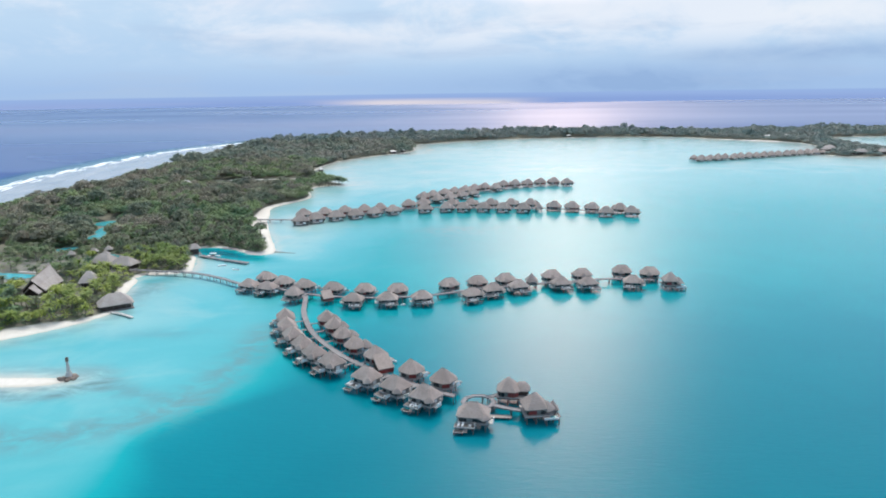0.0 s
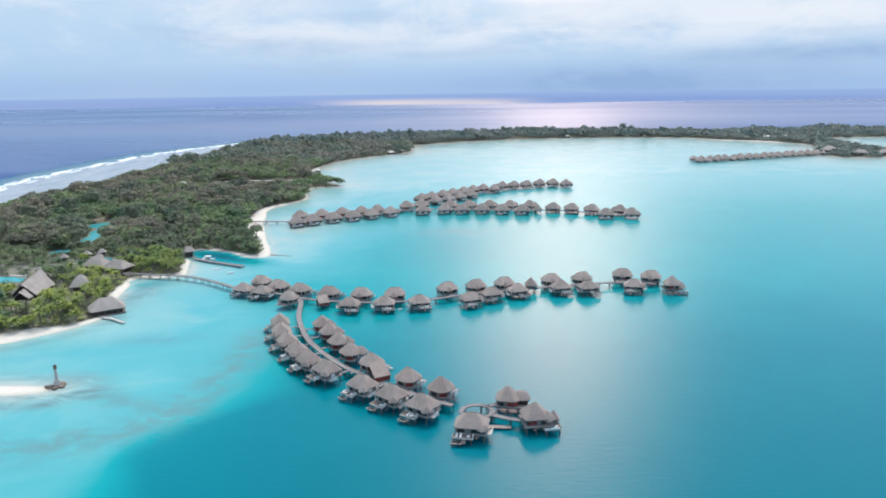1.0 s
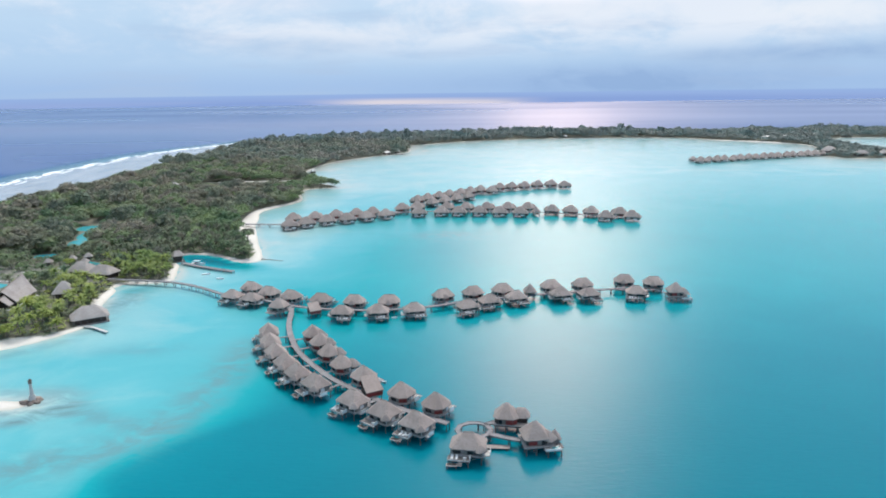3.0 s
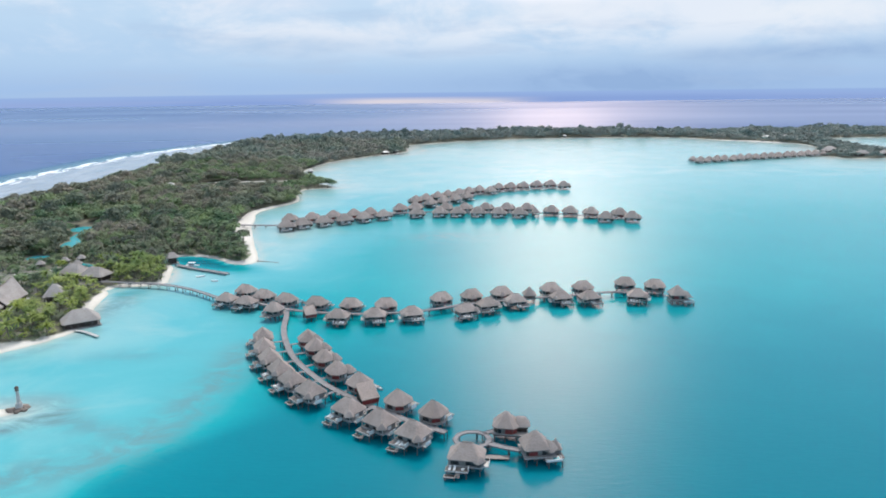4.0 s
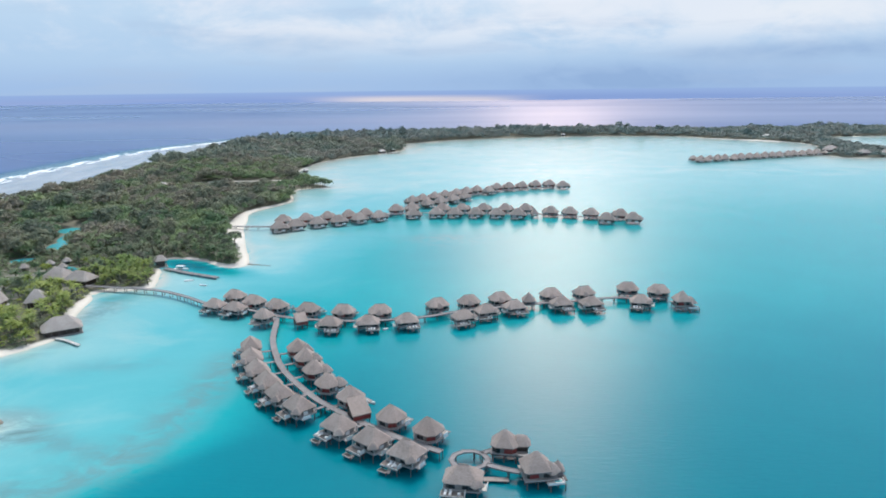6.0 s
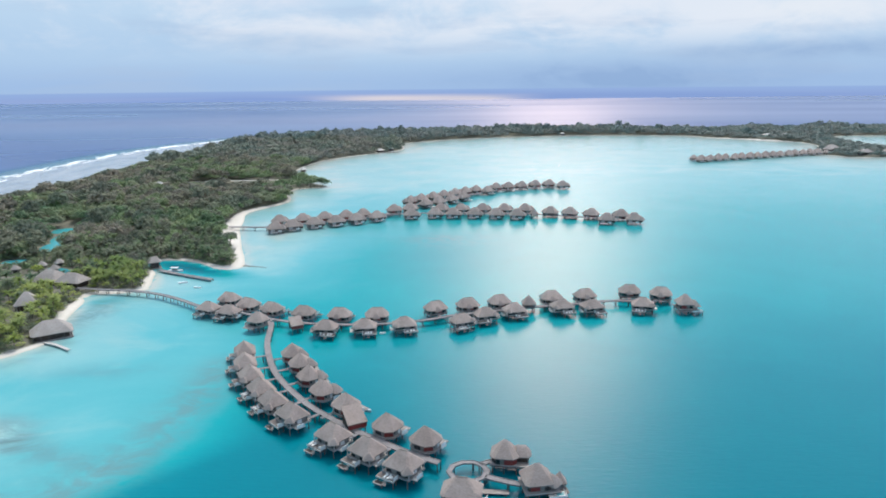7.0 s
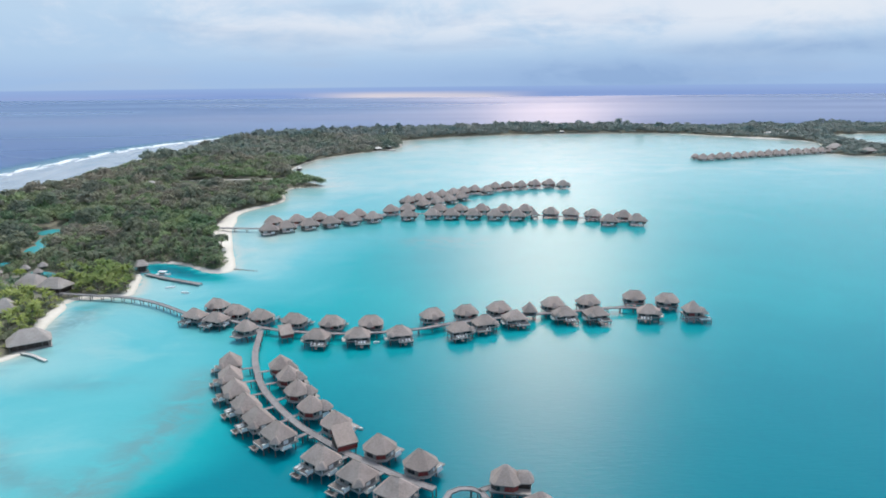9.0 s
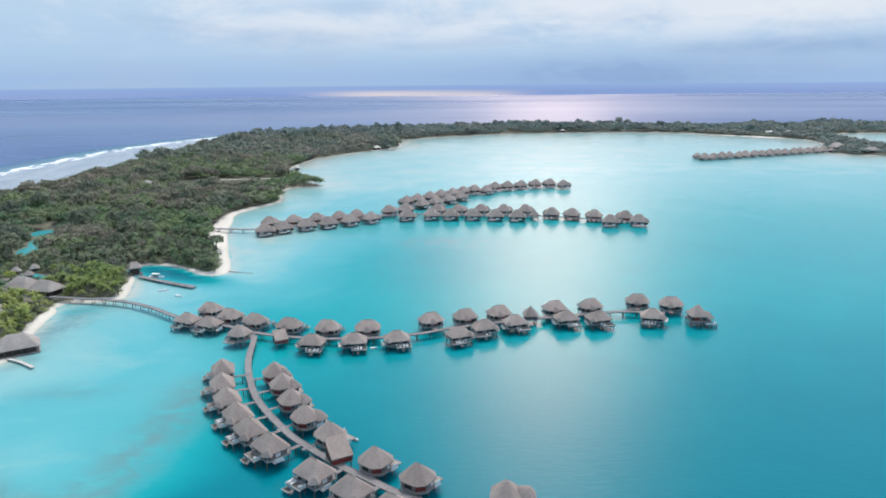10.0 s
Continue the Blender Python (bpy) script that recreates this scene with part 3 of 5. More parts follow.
def shade_beams(thing, x, y, length, width, top):
    """Floor beams added under a deck, over the stilts, dark to stand for its shade."""
    first = part("beam", boxed(0, 0, -0.42, length, 0.3, 0.40), "dark_timber", thing)
    for n, k in enumerate((-0.48, -0.16, 0.16, 0.48)):
        (first if n == 0 else again("beam", first, Matrix(), thing)).matrix_basis = pose(x, y + k * width, top)


def cut_corners(length, width, cut):
    """The eight corners of a rectangle with cut corners, from the +x side round by +y."""
    a, b, c = length / 2, width / 2, cut
    return [(a, b - c), (a - c, b), (c - a, b), (-a, b - c), (-a, c - b), (c - a, -b), (a - c, -b), (a, c - b)]


def slab(corners, foot, top):
    """A flat slab over a ring of corners."""
    bm = bmesh.new()
    lo, hi = [[bm.verts.new((x, y, z)) for x, y in corners] for z in (foot, top)]
    n = len(corners)
    bm.faces.new(hi), bm.faces.new(lo[::-1])
    for i in range(n):
        bm.faces.new((lo[i], lo[(i + 1) % n], hi[(i + 1) % n], hi[i]))
    return bm


FITTINGS = {
    "d": ("glass_door", "glazing", 0.06, 0.86, 0.94, ""),
    "w": ("window", "glazing", 0.30, 0.52, 0.62, ""),
    "r": ("wall_panel", "red_timber", 0.04, 0.80, 0.98, "red-brown timber panel"),
    "p": ("wall_panel", "white_paint", 0.04, 0.80, 0.90, "white painted panel"),
}


def wall_ring(thing, length, width, cut, foot, top, plan):
    """Walls of boards, darkened for eave shade, round a plan with cut corners. plan: for each of the eight sides its
    doors, windows and panels.
    """
    ring = cut_corners(length, width, cut)
    high = top - foot
    for side, fill in enumerate(plan):
        (ax_, ay_), (bx, by) = ring[side], ring[(side + 1) % 8]
        span = math.hypot(bx - ax_, by - ay_)
        wall = part("wall", boxed(0, 0, 0, span - 0.02, 0.14, high), "eave_shaded_boards" if fill else "dark_timber", thing)
        wall.matrix_basis = pose((ax_ + bx) / 2, (ay_ + by) / 2, foot, 0, 0, math.degrees(math.atan2(by - ay_, bx - ax_)))
        each = span / max(1, len(fill))
        for k, token in enumerate(fill):
            if token in FITTINGS:
                name, material, at, tall, wide, label = FITTINGS[token]
                part(name, boxed((k + 0.5) * each - span / 2, -0.10, at * high, each * wide, 0.08, high * tall), material, wall, label)


def corner_posts(thing, length, width, foot, top):
    post = part("post", boxed(0, 0, foot, 0.20, 0.20, top - foot), "pale_timber", thing, "pale painted post")
    for k, (sx, sy) in enumerate(((-1, -1), (1, -1), (-1, 1), (1, 1))):
        (post if k == 0 else again("post", post, Matrix(), thing)).matrix_basis = pose(sx * length / 2, sy * width / 2, 0)


def rimmed_platform(thing, x, y, z, sx, sy):
    """A low bathing platform: dark boards in a pale rim, with steps up to the sundeck."""
    rim = part("swim_platform", boxed(x, y, z, sx, sy, 0.22, bevel=0.03), "worn_edge", thing, "worn-rimmed bathing platform")
    part("inner_deck", boxed(x, y, z + 0.1, sx - 0.5, sy - 0.5, 0.15), "dark_boards", rim, "dark worn boards")


def villa(length=9.7, width=8.1, hand=1, bridge=5.0, platform=True, top=8.9):
    """A thatched villa on stilts, its front at -y to the walkway, its sundeck at +y. hand: the end at which the sundeck lies."""
    thing = empty("overwater_villa")
    part("roof", hip(length, width, top - 3.8 + 0.25 * (8.9 - top), top, length * 0.26, 0.8, 0.96), "thatch", thing)
    part("ridge_cap", boxed(0, 0, top - 0.14, length * 0.28, 0.36, 0.24, bevel=0.08), "thatch_ridge", thing)
    part("eave_roof", hip(3.4, 3.0, 4.75, 6.5, 0.5, 0.4), "thatch", thing).matrix_basis = pose(-hand * length * 0.36, width * 0.37, 0, 0, 0, hand * 45)
    ends = ["d-", "wp-"] if hand > 0 else ["-wp", "-d"]
    wall_ring(thing, length - 2.0, width - 2.0, 0.5, 3.0, 5.3, ["", "d-dd" if hand > 0 else "dd-d", "", ends[1], "", "-w-r-", "", ends[0]])
    corner_posts(thing, length - 1.0, width - 1.0, 3.0, 5.2)
    part("floor_deck", boxed(0, 0, 2.72, length - 0.7, width - 0.7, 0.28, bevel=0.04), "grey_timber", thing)
    for y in (-1, 1):
        part("deck_edge", boxed(0, y * (width / 2 - 0.28), 2.66, length - 0.7, 0.10, 0.40), "worn_edge", thing)
    for x in (-1, 1):
        part("deck_edge", boxed(x * (length / 2 - 0.28), 0, 2.66, 0.10, width - 0.7, 0.40), "worn_edge", thing)
    shade_beams(thing, 0, 0, length - 1.2, width - 1.2, 2.70)
    cx, cy = hand * length * 0.20, width / 2 + 0.5
    part("sundeck", boxed(cx, cy, 2.30, 6.0, 2.6, 0.24, bevel=0.04), "deck_boards", thing)
    part("deck_edge", boxed(cx, cy + 1.34, 2.16, 6.0, 0.10, 0.44), "pale_timber", thing)
    part("deck_edge", boxed(cx + hand * 3.04, cy, 2.2, 0.10, 2.6, 0.36), "worn_edge", thing)
    part("privacy_screen", boxed(cx - hand * 2.9, cy + 0.3, 2.54, 0.10, 1.9, 1.2), "white_paint", thing)
    shade_beams(thing, cx, cy, 5.6, 2.2, 2.22)
    part("table", boxed(cx - hand * 1.5, cy + 0.3, 2.54, 0.8, 0.8, 0.5, bevel=0.08), "white_paint", thing)
    if platform:
        rimmed_platform(thing, hand * length * 0.38, width / 2 + 2.3, 1.05, 3.0, 1.8)
        stilts(thing, [(hand * length * 0.38 + k, width / 2 + 2.5) for k in (-1.2, 1.2)], 1.05)
    step = part("step", boxed(0, 0, 0, 1.1, 0.32, 0.08), "grey_timber", thing)
    for k in range(4):
        (step if k == 0 else again("step", step, Matrix(), thing)).matrix_basis = pose(hand * length * 0.16, width / 2 + 2.0 + 0.3 * k, 2.1 - 0.26 * k)
    part("bath_terrace", boxed(-hand * (length / 2 + 0.2), width * 0.10, 2.5, 1.9, 3.2, 0.22), "pale_timber", thing)
    part("privacy_screen", boxed(-hand * (length / 2 + 1.08), width * 0.10, 2.72, 0.10, 2.6, 1.1), "white_paint", thing)
    part("footbridge", boxed(-hand * length * 0.22, -width / 2 - bridge / 2 + 0.6, 2.55, 1.3, bridge, 0.16), "boardwalk_timber", thing)
    places = [(x, y) for x in (-length / 2 + 1.0, 0.0, length / 2 - 1.0) for y in (-width / 2 + 0.9, 0.6, width / 2 - 0.5)]
    stilts(thing, places, 2.7)
    stilts(thing, [(cx - hand * 2.5, cy + 1.0), (cx + hand * 2.5, cy + 1.0)], 2.3)
    stilts(thing, [(-hand * length * 0.22, -width / 2 - bridge * 0.5)], 2.5)
    return thing


def compact_villa(wing=True, length=8.9, width=8.6, bridge=5.0):
    """A villa on an eight-sided plan with a red panel in one cut corner; wing: a lower roof behind."""
    thing = empty("overwater_villa")
    part("roof", hip(length, width, 5.1, 8.9, 1.5, 2.3, 0.95), "thatch", thing)
    part("ridge_cap", boxed(0, 0, 8.78, 1.7, 0.34, 0.22, bevel=0.08), "thatch_ridge", thing)
    if wing:
        part("wing_roof", hip(5.2, 4.4, 4.9, 7.4, 1.2, 0.8), "thatch", thing).matrix_basis = pose(length * 0.30, width * 0.34, 0, 0, 0, 20)
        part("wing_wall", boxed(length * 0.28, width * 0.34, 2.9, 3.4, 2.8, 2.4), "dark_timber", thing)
    wall_ring(thing, length - 1.7, width - 1.7, 1.9, 3.0, 5.3, ["w", "dd", "w", "-w-", "-", "dd-", "rr", "w-p"])
    ring = cut_corners(length - 0.5, width - 0.5, 2.1)
    part("floor_deck", slab(ring, 2.72, 3.0), "grey_timber", thing)
    part("deck_edge", slab(cut_corners(length - 0.3, width - 0.3, 2.1), 2.60, 2.80), "worn_edge", thing)
    shade_beams(thing, 0, 0, length - 3.0, width - 1.6, 2.62)
    part("sundeck", boxed(1.2, width / 2 + 0.5, 2.4, 5.6, 2.6, 0.24), "grey_timber", thing)
    part("privacy_screen", boxed(length / 2 + 0.15, width * 0.28, 2.75, 0.10, 2.4, 1.2), "white_paint", thing)
    part("bath_terrace", boxed(length / 2 - 0.4, width * 0.28, 2.5, 1.6, 2.6, 0.22), "pale_timber", thing)
    part("footbridge", boxed(-length * 0.2, -width / 2 - bridge / 2 + 0.6, 2.55, 1.3, bridge, 0.16), "boardwalk_timber", thing)
    stilts(thing, [(x, y) for x in (-length / 2 + 1.4, 0.0, length / 2 - 1.4) for y in (-width / 2 + 1.4, 0.4, width / 2 - 1.2)], 2.7)
    stilts(thing, [(-length * 0.2, -width / 2 - bridge * 0.5)], 2.5)
    return thing


def porch_villa(length=10.8, width=9.0, bridge=3.6):
    """A long-ridged villa with a low thatched porch over its door to the walkway."""
    thing = empty("overwater_villa")
    part("roof", hip(length, width, 5.1, 8.8, length * 0.42, 1.8, 0.92), "thatch", thing)
    part("ridge_cap", boxed(0, 0, 8.66, length * 0.44, 0.36, 0.24, bevel=0.08), "thatch_ridge", thing)
    part("porch_roof", hip(3.4, 3.4, 4.55, 6.9, 0.8, 0.5), "thatch", thing).matrix_basis = pose(-0.4, -width * 0.36, 0)
    wall_ring(thing, length - 1.9, width - 1.9, 1.4, 3.0, 5.3, ["", "dd-d", "", "-w-", "d", "d-rd", "d", "-w-"])
    corner_posts(thing, length - 2.6, width - 0.8, 3.0, 5.2)
    part("floor_deck", slab(cut_corners(length - 0.6, width - 0.6, 1.6), 2.72, 3.0), "grey_timber", thing)
    part("deck_edge", slab(cut_corners(length - 0.4, width - 0.4, 1.6), 2.60, 2.80), "worn_edge", thing)
    shade_beams(thing, 0, 0, length - 2.2, width - 1.4, 2.62)
    part("sundeck", boxed(1.4, width / 2 + 1.0, 2.3, 6.0, 3.2, 0.24), "grey_timber", thing)
    part("privacy_screen", boxed(4.3, width / 2 + 1.0, 2.54, 0.10, 2.6, 1.2), "white_paint", thing)
    rimmed_platform(thing, 3.6, width / 2 + 3.4, 1.15, 3.2, 2.2)
    part("footbridge", boxed(-0.6, -width / 2 - bridge / 2 + 0.6, 2.55, 1.5, bridge, 0.16), "boardwalk_timber", thing)
    stilts(thing, [(x, y) for x in (-length / 2 + 1.4, 0.0, length / 2 - 1.4) for y in (-width / 2 + 1.2, 0.4, width / 2 - 1.0)], 2.7)
    stilts(thing, [(-0.8, width / 2 + 2.2), (3.6, width / 2 + 2.2)], 2.3)
    return thing


def far_villa(hand=1, length=12.7, width=10.4):
    """A villa of the far rows: a broad low roof with its wing, walls, decks and stilts."""
    thing = empty("overwater_villa")
    part("roof", hip(length, width, 4.0, 9.0, length * 0.24, 1.9, 0.95, rings=4), "thatch", thing)
    part("wing_roof", hip(length * 0.46, width * 0.52, 3.8, 6.9, 1.2, 0.7, rings=3), "thatch", thing).matrix_basis = pose(hand * length * 0.36, width * 0.20, 0, 0, 0, hand * 18)
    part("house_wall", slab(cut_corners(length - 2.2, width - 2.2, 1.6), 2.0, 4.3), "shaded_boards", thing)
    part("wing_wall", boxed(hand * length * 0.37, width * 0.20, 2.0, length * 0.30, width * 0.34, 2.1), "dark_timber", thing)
    part("wall_panel", boxed(-hand * length * 0.12, -width / 2 + 1.02, 2.1, length * 0.24, 0.12, 1.5), "red_timber", thing)
    part("wall_panel", boxed(hand * length * 0.22, -width / 2 + 1.02, 2.1, length * 0.16, 0.12, 1.5), "pale_timber", thing, "pale timber panel")
    part("floor_deck", slab(cut_corners(length - 1.1, width - 1.0, 1.6), 1.75, 2.05), "grey_timber", thing)
    part("sundeck", boxed(-hand * 1.6, width / 2 + 0.9, 1.5, length * 0.42, 2.4, 0.22), "pale_timber", thing)
    part("privacy_screen", boxed(hand * length * 0.20, width / 2 + 0.3, 1.75, 2.6, 0.12, 1.2), "white_paint", thing)
    part("wall_panel", boxed(-hand * length * 0.20, width / 2 - 1.02, 2.1, length * 0.22, 0.12, 1.6), "pale_timber", thing, "pale timber panel")
    stilts(thing, [(x, y) for x in (-4.8, -1.6, 1.6, 4.8) for y in (-3.6, 0.6, 4.4)], 1.8, 0.24)
    return thing


def end_villa():
    """The larger villa at a walkway's end: a steep roof with a tail, and a pale terrace with a plunge pool."""
    thing = empty("end_villa")
    part("roof", hip(8.2, 8.2, 5.0, 9.2, 0.9, 0.8, 0.97), "thatch", thing)
    part("wing_roof", hip(5.4, 3.8, 4.4, 6.9, 1.6, 0.5), "thatch", thing).matrix_basis = pose(3.3, -1.7, 0, 0, 0, -52)
    wall_ring(thing, 6.2, 6.2, 0.6, 2.9, 5.2, ["", "dd", "", "dd-", "", "rr-d", "", "-d"])
    part("floor_deck", boxed(0.6, 0, 2.6, 9.4, 8.4, 0.28, bevel=0.04), "grey_timber", thing)
    part("deck_edge", boxed(0.6, -4.24, 2.56, 9.4, 0.10, 0.36), "worn_edge", thing)
    shade_beams(thing, 0.6, 0, 9.0, 8.0, 2.6)
    part("terrace", boxed(4.2, -4.4, 2.0, 4.6, 2.8, 0.22), "pale_timber", thing)
    part("terrace_rail", boxed(4.2, -5.75, 2.22, 4.6, 0.10, 0.50), "white_paint", thing)
    part("terrace_rail", boxed(6.45, -4.4, 2.22, 0.10, 2.6, 0.50), "white_paint", thing)
    pool = part("plunge_pool", boxed(5.0, -4.4, 2.0, 2.4, 1.8, 0.45, bevel=0.05), "pale_timber", thing, "pale-rimmed plunge pool")
    part("pool_water", boxed(5.0, -4.4, 2.1, 2.0, 1.4, 0.36), "pool_water", pool, "still teal pool water")
    part("swim_platform", boxed(7.0, -1.0, 1.0, 2.4, 3.0, 0.2), "deck_boards", thing)
    part("link_deck", boxed(6.8, 1.6, 2.3, 3.2, 1.6, 0.2), "grey_timber", thing)
    stilts(thing, [(x, y) for x in (-3.4, -0.4, 2.6, 5.2) for y in (-3.8, -1.4, 1.2, 3.8)], 2.6, 0.22)
    stilts(thing, [(2.6, -5.6), (6.6, -5.6)], 2.0, 0.2)
    return thing


def tailed_villa():
    """A villa whose steep round roof runs out into a lower tail."""
    thing = empty("overwater_villa")
    part("roof", hip(8.0, 7.8, 5.1, 9.0, 0.7, 1.4, 0.96), "thatch", thing)
    part("wing_roof", hip(5.6, 5.0, 4.9, 7.4, 2.0, 1.2), "thatch", thing).matrix_basis = pose(4.5, 0.6, 0, 0, 0, 6)
    wall_ring(thing, 6.8, 6.4, 1.2, 3.0, 5.3, ["", "dd", "", "-w-", "d", "d-rr", "r", ""])
    part("wing_wall", boxed(4.8, 0.6, 3.0, 3.8, 3.4, 2.0), "dark_timber", thing)
    part("floor_deck", boxed(1.4, 0.2, 2.72, 10.6, 7.4, 0.28, bevel=0.04), "grey_timber", thing)
    shade_beams(thing, 1.4, 0.2, 10.2, 7.0, 2.7)
    part("deck_edge", boxed(1.4, -3.56, 2.68, 10.6, 0.10, 0.36), "worn_edge", thing)
    part("privacy_screen", boxed(6.6, -0.4, 3.0, 0.10, 3.0, 1.0), "white_paint", thing)
    stilts(thing, [(x, y) for x in (-3.2, 0.0, 3.4, 6.2) for y in (-3.0, 3.2)], 2.7, 0.18)
    return thing


def sun_lounger():
    thing = empty("sun_lounger")
    part("frame", boxed(0, -0.1, 0.22, 0.7, 1.9, 0.08, bevel=0.02), "white_paint", thing)
    part("mattress", boxed(0, -0.45, 0.30, 0.62, 1.15, 0.10, bevel=0.03), "white_paint", thing)
    bm = boxed(0, 0, 0, 0.62, 0.85, 0.10, bevel=0.03)
    part("backrest", bm, "white_paint", thing).matrix_basis = pose(0, 0.45, 0.42, 40, 0, 0)
    leg = part("leg", boxed(0, 0, 0, 0.06, 0.06, 0.22), "white_paint", thing)
    for n, (x, y) in enumerate(((-0.3, -0.9), (0.3, -0.9), (-0.3, 0.7), (0.3, 0.7))):
        (leg if n == 0 else again("leg", leg, Matrix(), thing)).matrix_basis = pose(x, y, 0)
    return thing


def pavilion(size=4.2, name="pavilion"):
    thing = empty(name)
    part("roof", hip(size, size, 4.2, 7.9, 0.3, 0.6, 1.0), "thatch", thing)
    part("finial", pole(0.12, 0.7, 6, 0.03), "thatch_ridge", thing).matrix_basis = pose(0, 0, 7.8)
    part("floor_deck", boxed(0, 0, 2.0, size * 0.85, size * 0.85, 0.25), "grey_timber", thing)
    post = part("post", pole(0.12, 2.3, 6), "post_timber", thing)
    k = size * 0.36
    for n, (x, y) in enumerate(((-k, -k), (k, -k), (-k, k), (k, k))):
        (post if n == 0 else again("post", post, Matrix(), thing)).matrix_basis = pose(x, y, 2.2)
    stilts(thing, [(-k, -k), (k, -k), (-k, k), (k, k)], 2.0)
    return thing


def shed_villa():
    """A hut whose thatch falls to one side, with a red end wall."""
    thing = empty("service_hut")
    bm = bmesh.new()
    a, b = 3.2, 3.6
    lo, hi = 4.7, 8.2
    pts = [(-a, -b, lo), (a, -b, lo), (a * 0.95, b * 0.8, hi), (-a * 0.95, b * 0.8, hi)]
    top_v = [bm.verts.new(p) for p in pts]
    low_v = [bm.verts.new((x, y, z - 0.32)) for x, y, z in pts]
    bm.faces.new(top_v)
    bm.faces.new(low_v[::-1])
    for i in range(4):
        bm.faces.new((low_v[i], low_v[(i + 1) % 4], top_v[(i + 1) % 4], top_v[i]))
    part("roof", bm, "thatch", thing)
    part("front_wall", boxed(0, -b + 0.35, 2.9, a * 2 - 0.5, 0.14, 1.6), "red_timber", thing, "red timber wall")
    part("rear_wall", boxed(0, b * 0.62, 2.7, a * 2 - 0.7, 0.14, 4.6), "dark_timber", thing)
    for s in (-1, 1):
        part("side_wall", boxed(s * (a - 0.5), -0.3, 2.7, 0.14, b * 1.5, 2.5), "dark_timber", thing)
    part("floor_deck", boxed(0, 0, 2.5, a * 2 - 0.8, b * 2 - 0.6, 0.28), "grey_timber", thing)
    stilts(thing, [(x, y) for x in (-2.6, 0, 2.6) for y in (-2.8, 2.8)], 2.5)
    return thing


def facing(x, y, line):
    """The pose of a villa at x, y with its front towards the walkway line."""
    d = np.hypot(line[:, 0] - x, line[:, 1] - y)
    i = int(d.argmin())
    a, b = line[max(0, i - 2)], line[min(len(line) - 1, i + 2)]
    tangent = (b - a) / np.hypot(*(b - a))
    normal = np.array([-tangent[1], tangent[0]])
    if normal @ (np.array([x, y]) - line[i]) < 0:
        normal = -normal
    return pose(x, y, 0, 0, 0, math.degrees(math.atan2(-normal[0], normal[1])))


def walkway(controls, wide, label, z=2.65, every=6.0, timber="boardwalk_timber"):
    """A boardwalk on stilts along a curve."""
    line = curve_points(controls, 3.0)
    thing = empty("boardwalk", pose(0, 0, 0))
    tagged(thing, label, "boardwalk")
    along = np.gradient(line, axis=0)
    along /= np.hypot(*along.T)[:, None]
    side = np.stack([-along[:, 1], along[:, 0]], 1)
    for name, offs, lo, hi, material in (("deck", (-wide / 2, wide / 2), z - 0.22, z, timber), ("kerb", (-wide / 2 - 0.02, -wide / 2 + 0.14), z - 0.3, z + 0.12, timber), ("kerb", (wide / 2 - 0.14, wide / 2 + 0.02), z - 0.3, z + 0.12, timber)):
        bm = bmesh.new()
        rows = [[bm.verts.new((*(p + s * o), h)) for o, h in ((offs[0], lo), (offs[1], lo), (offs[1], hi), (offs[0], hi))] for p, s in zip(line, side)]
        for a, b in zip(rows, rows[1:]):
            for k in range(4):
                bm.faces.new((a[k], a[(k + 1) % 4], b[(k + 1) % 4], b[k]))
        bm.faces.new(rows[0][::-1])
        bm.faces.new(rows[-1])
        bmesh.ops.recalc_face_normals(bm, faces=bm.faces)
        part(name, bm, material, thing)
    post = part("stilt", pole(0.18, z + 0.5, 6), "post_timber", thing)
    places = [p + s * k for p, s in list(zip(line, side))[:: max(1, round(every / 3))] for k in (-wide / 2 + 0.3, wide / 2 - 0.3)]
    for n, p in enumerate(places):
        (post if n == 0 else again("stilt", post, Matrix(), thing)).matrix_basis = pose(p[0], p[1], -0.6)
    return line


NEAR_WALK = walkway([(-75.5, 343), (-74, 335), (-71.5, 319), (-67.5, 304.5), (-61.4, 288.3), (-55.2, 277), (-48, 266.3), (-41.8, 258.2), (-36.3, 252.6), (-26.3, 242.9), (-19.2, 237.4), (-11, 230.8), (-0.5, 224)], 2.3, "curved weathered grey boardwalk on stilts over the lagoon")
MID_WALK = walkway([(-192, 400), (-178, 397), (-164, 394.5), (-147, 389), (-131, 379), (-112, 364), (-94, 357), (-77, 347), (-60, 341), (-36, 338), (-10, 342), (9, 350), (40, 359), (60, 363), (84, 368), (103, 365)], 2.2, "long weathered boardwalk on stilts from the island")
THIRD_WALK = walkway([(-166, 560), (-146, 557), (-128, 556), (-110, 564), (-76, 580), (-46, 600), (-14, 607), (30, 604), (66, 600), (95, 591), (120, 580), (140, 574)], 3.2, "far straight boardwalk on stilts over pale water", every=9)
FOURTH_WALK = walkway([(-46, 600), (-30, 632), (-10, 660), (31, 702), (62, 729), (95, 743), (122, 748)], 3.2, "curved boardwalk on stilts over pale far-off water", every=9)
FIFTH_WALK = walkway([(345, 985), (400, 1006), (470, 1035), (540, 1060), (590, 1078)], 3.2, "distant boardwalk on stilts by the peninsula", every=15)

GREY = "grey-brown thatched villa on stilts over the lagoon"


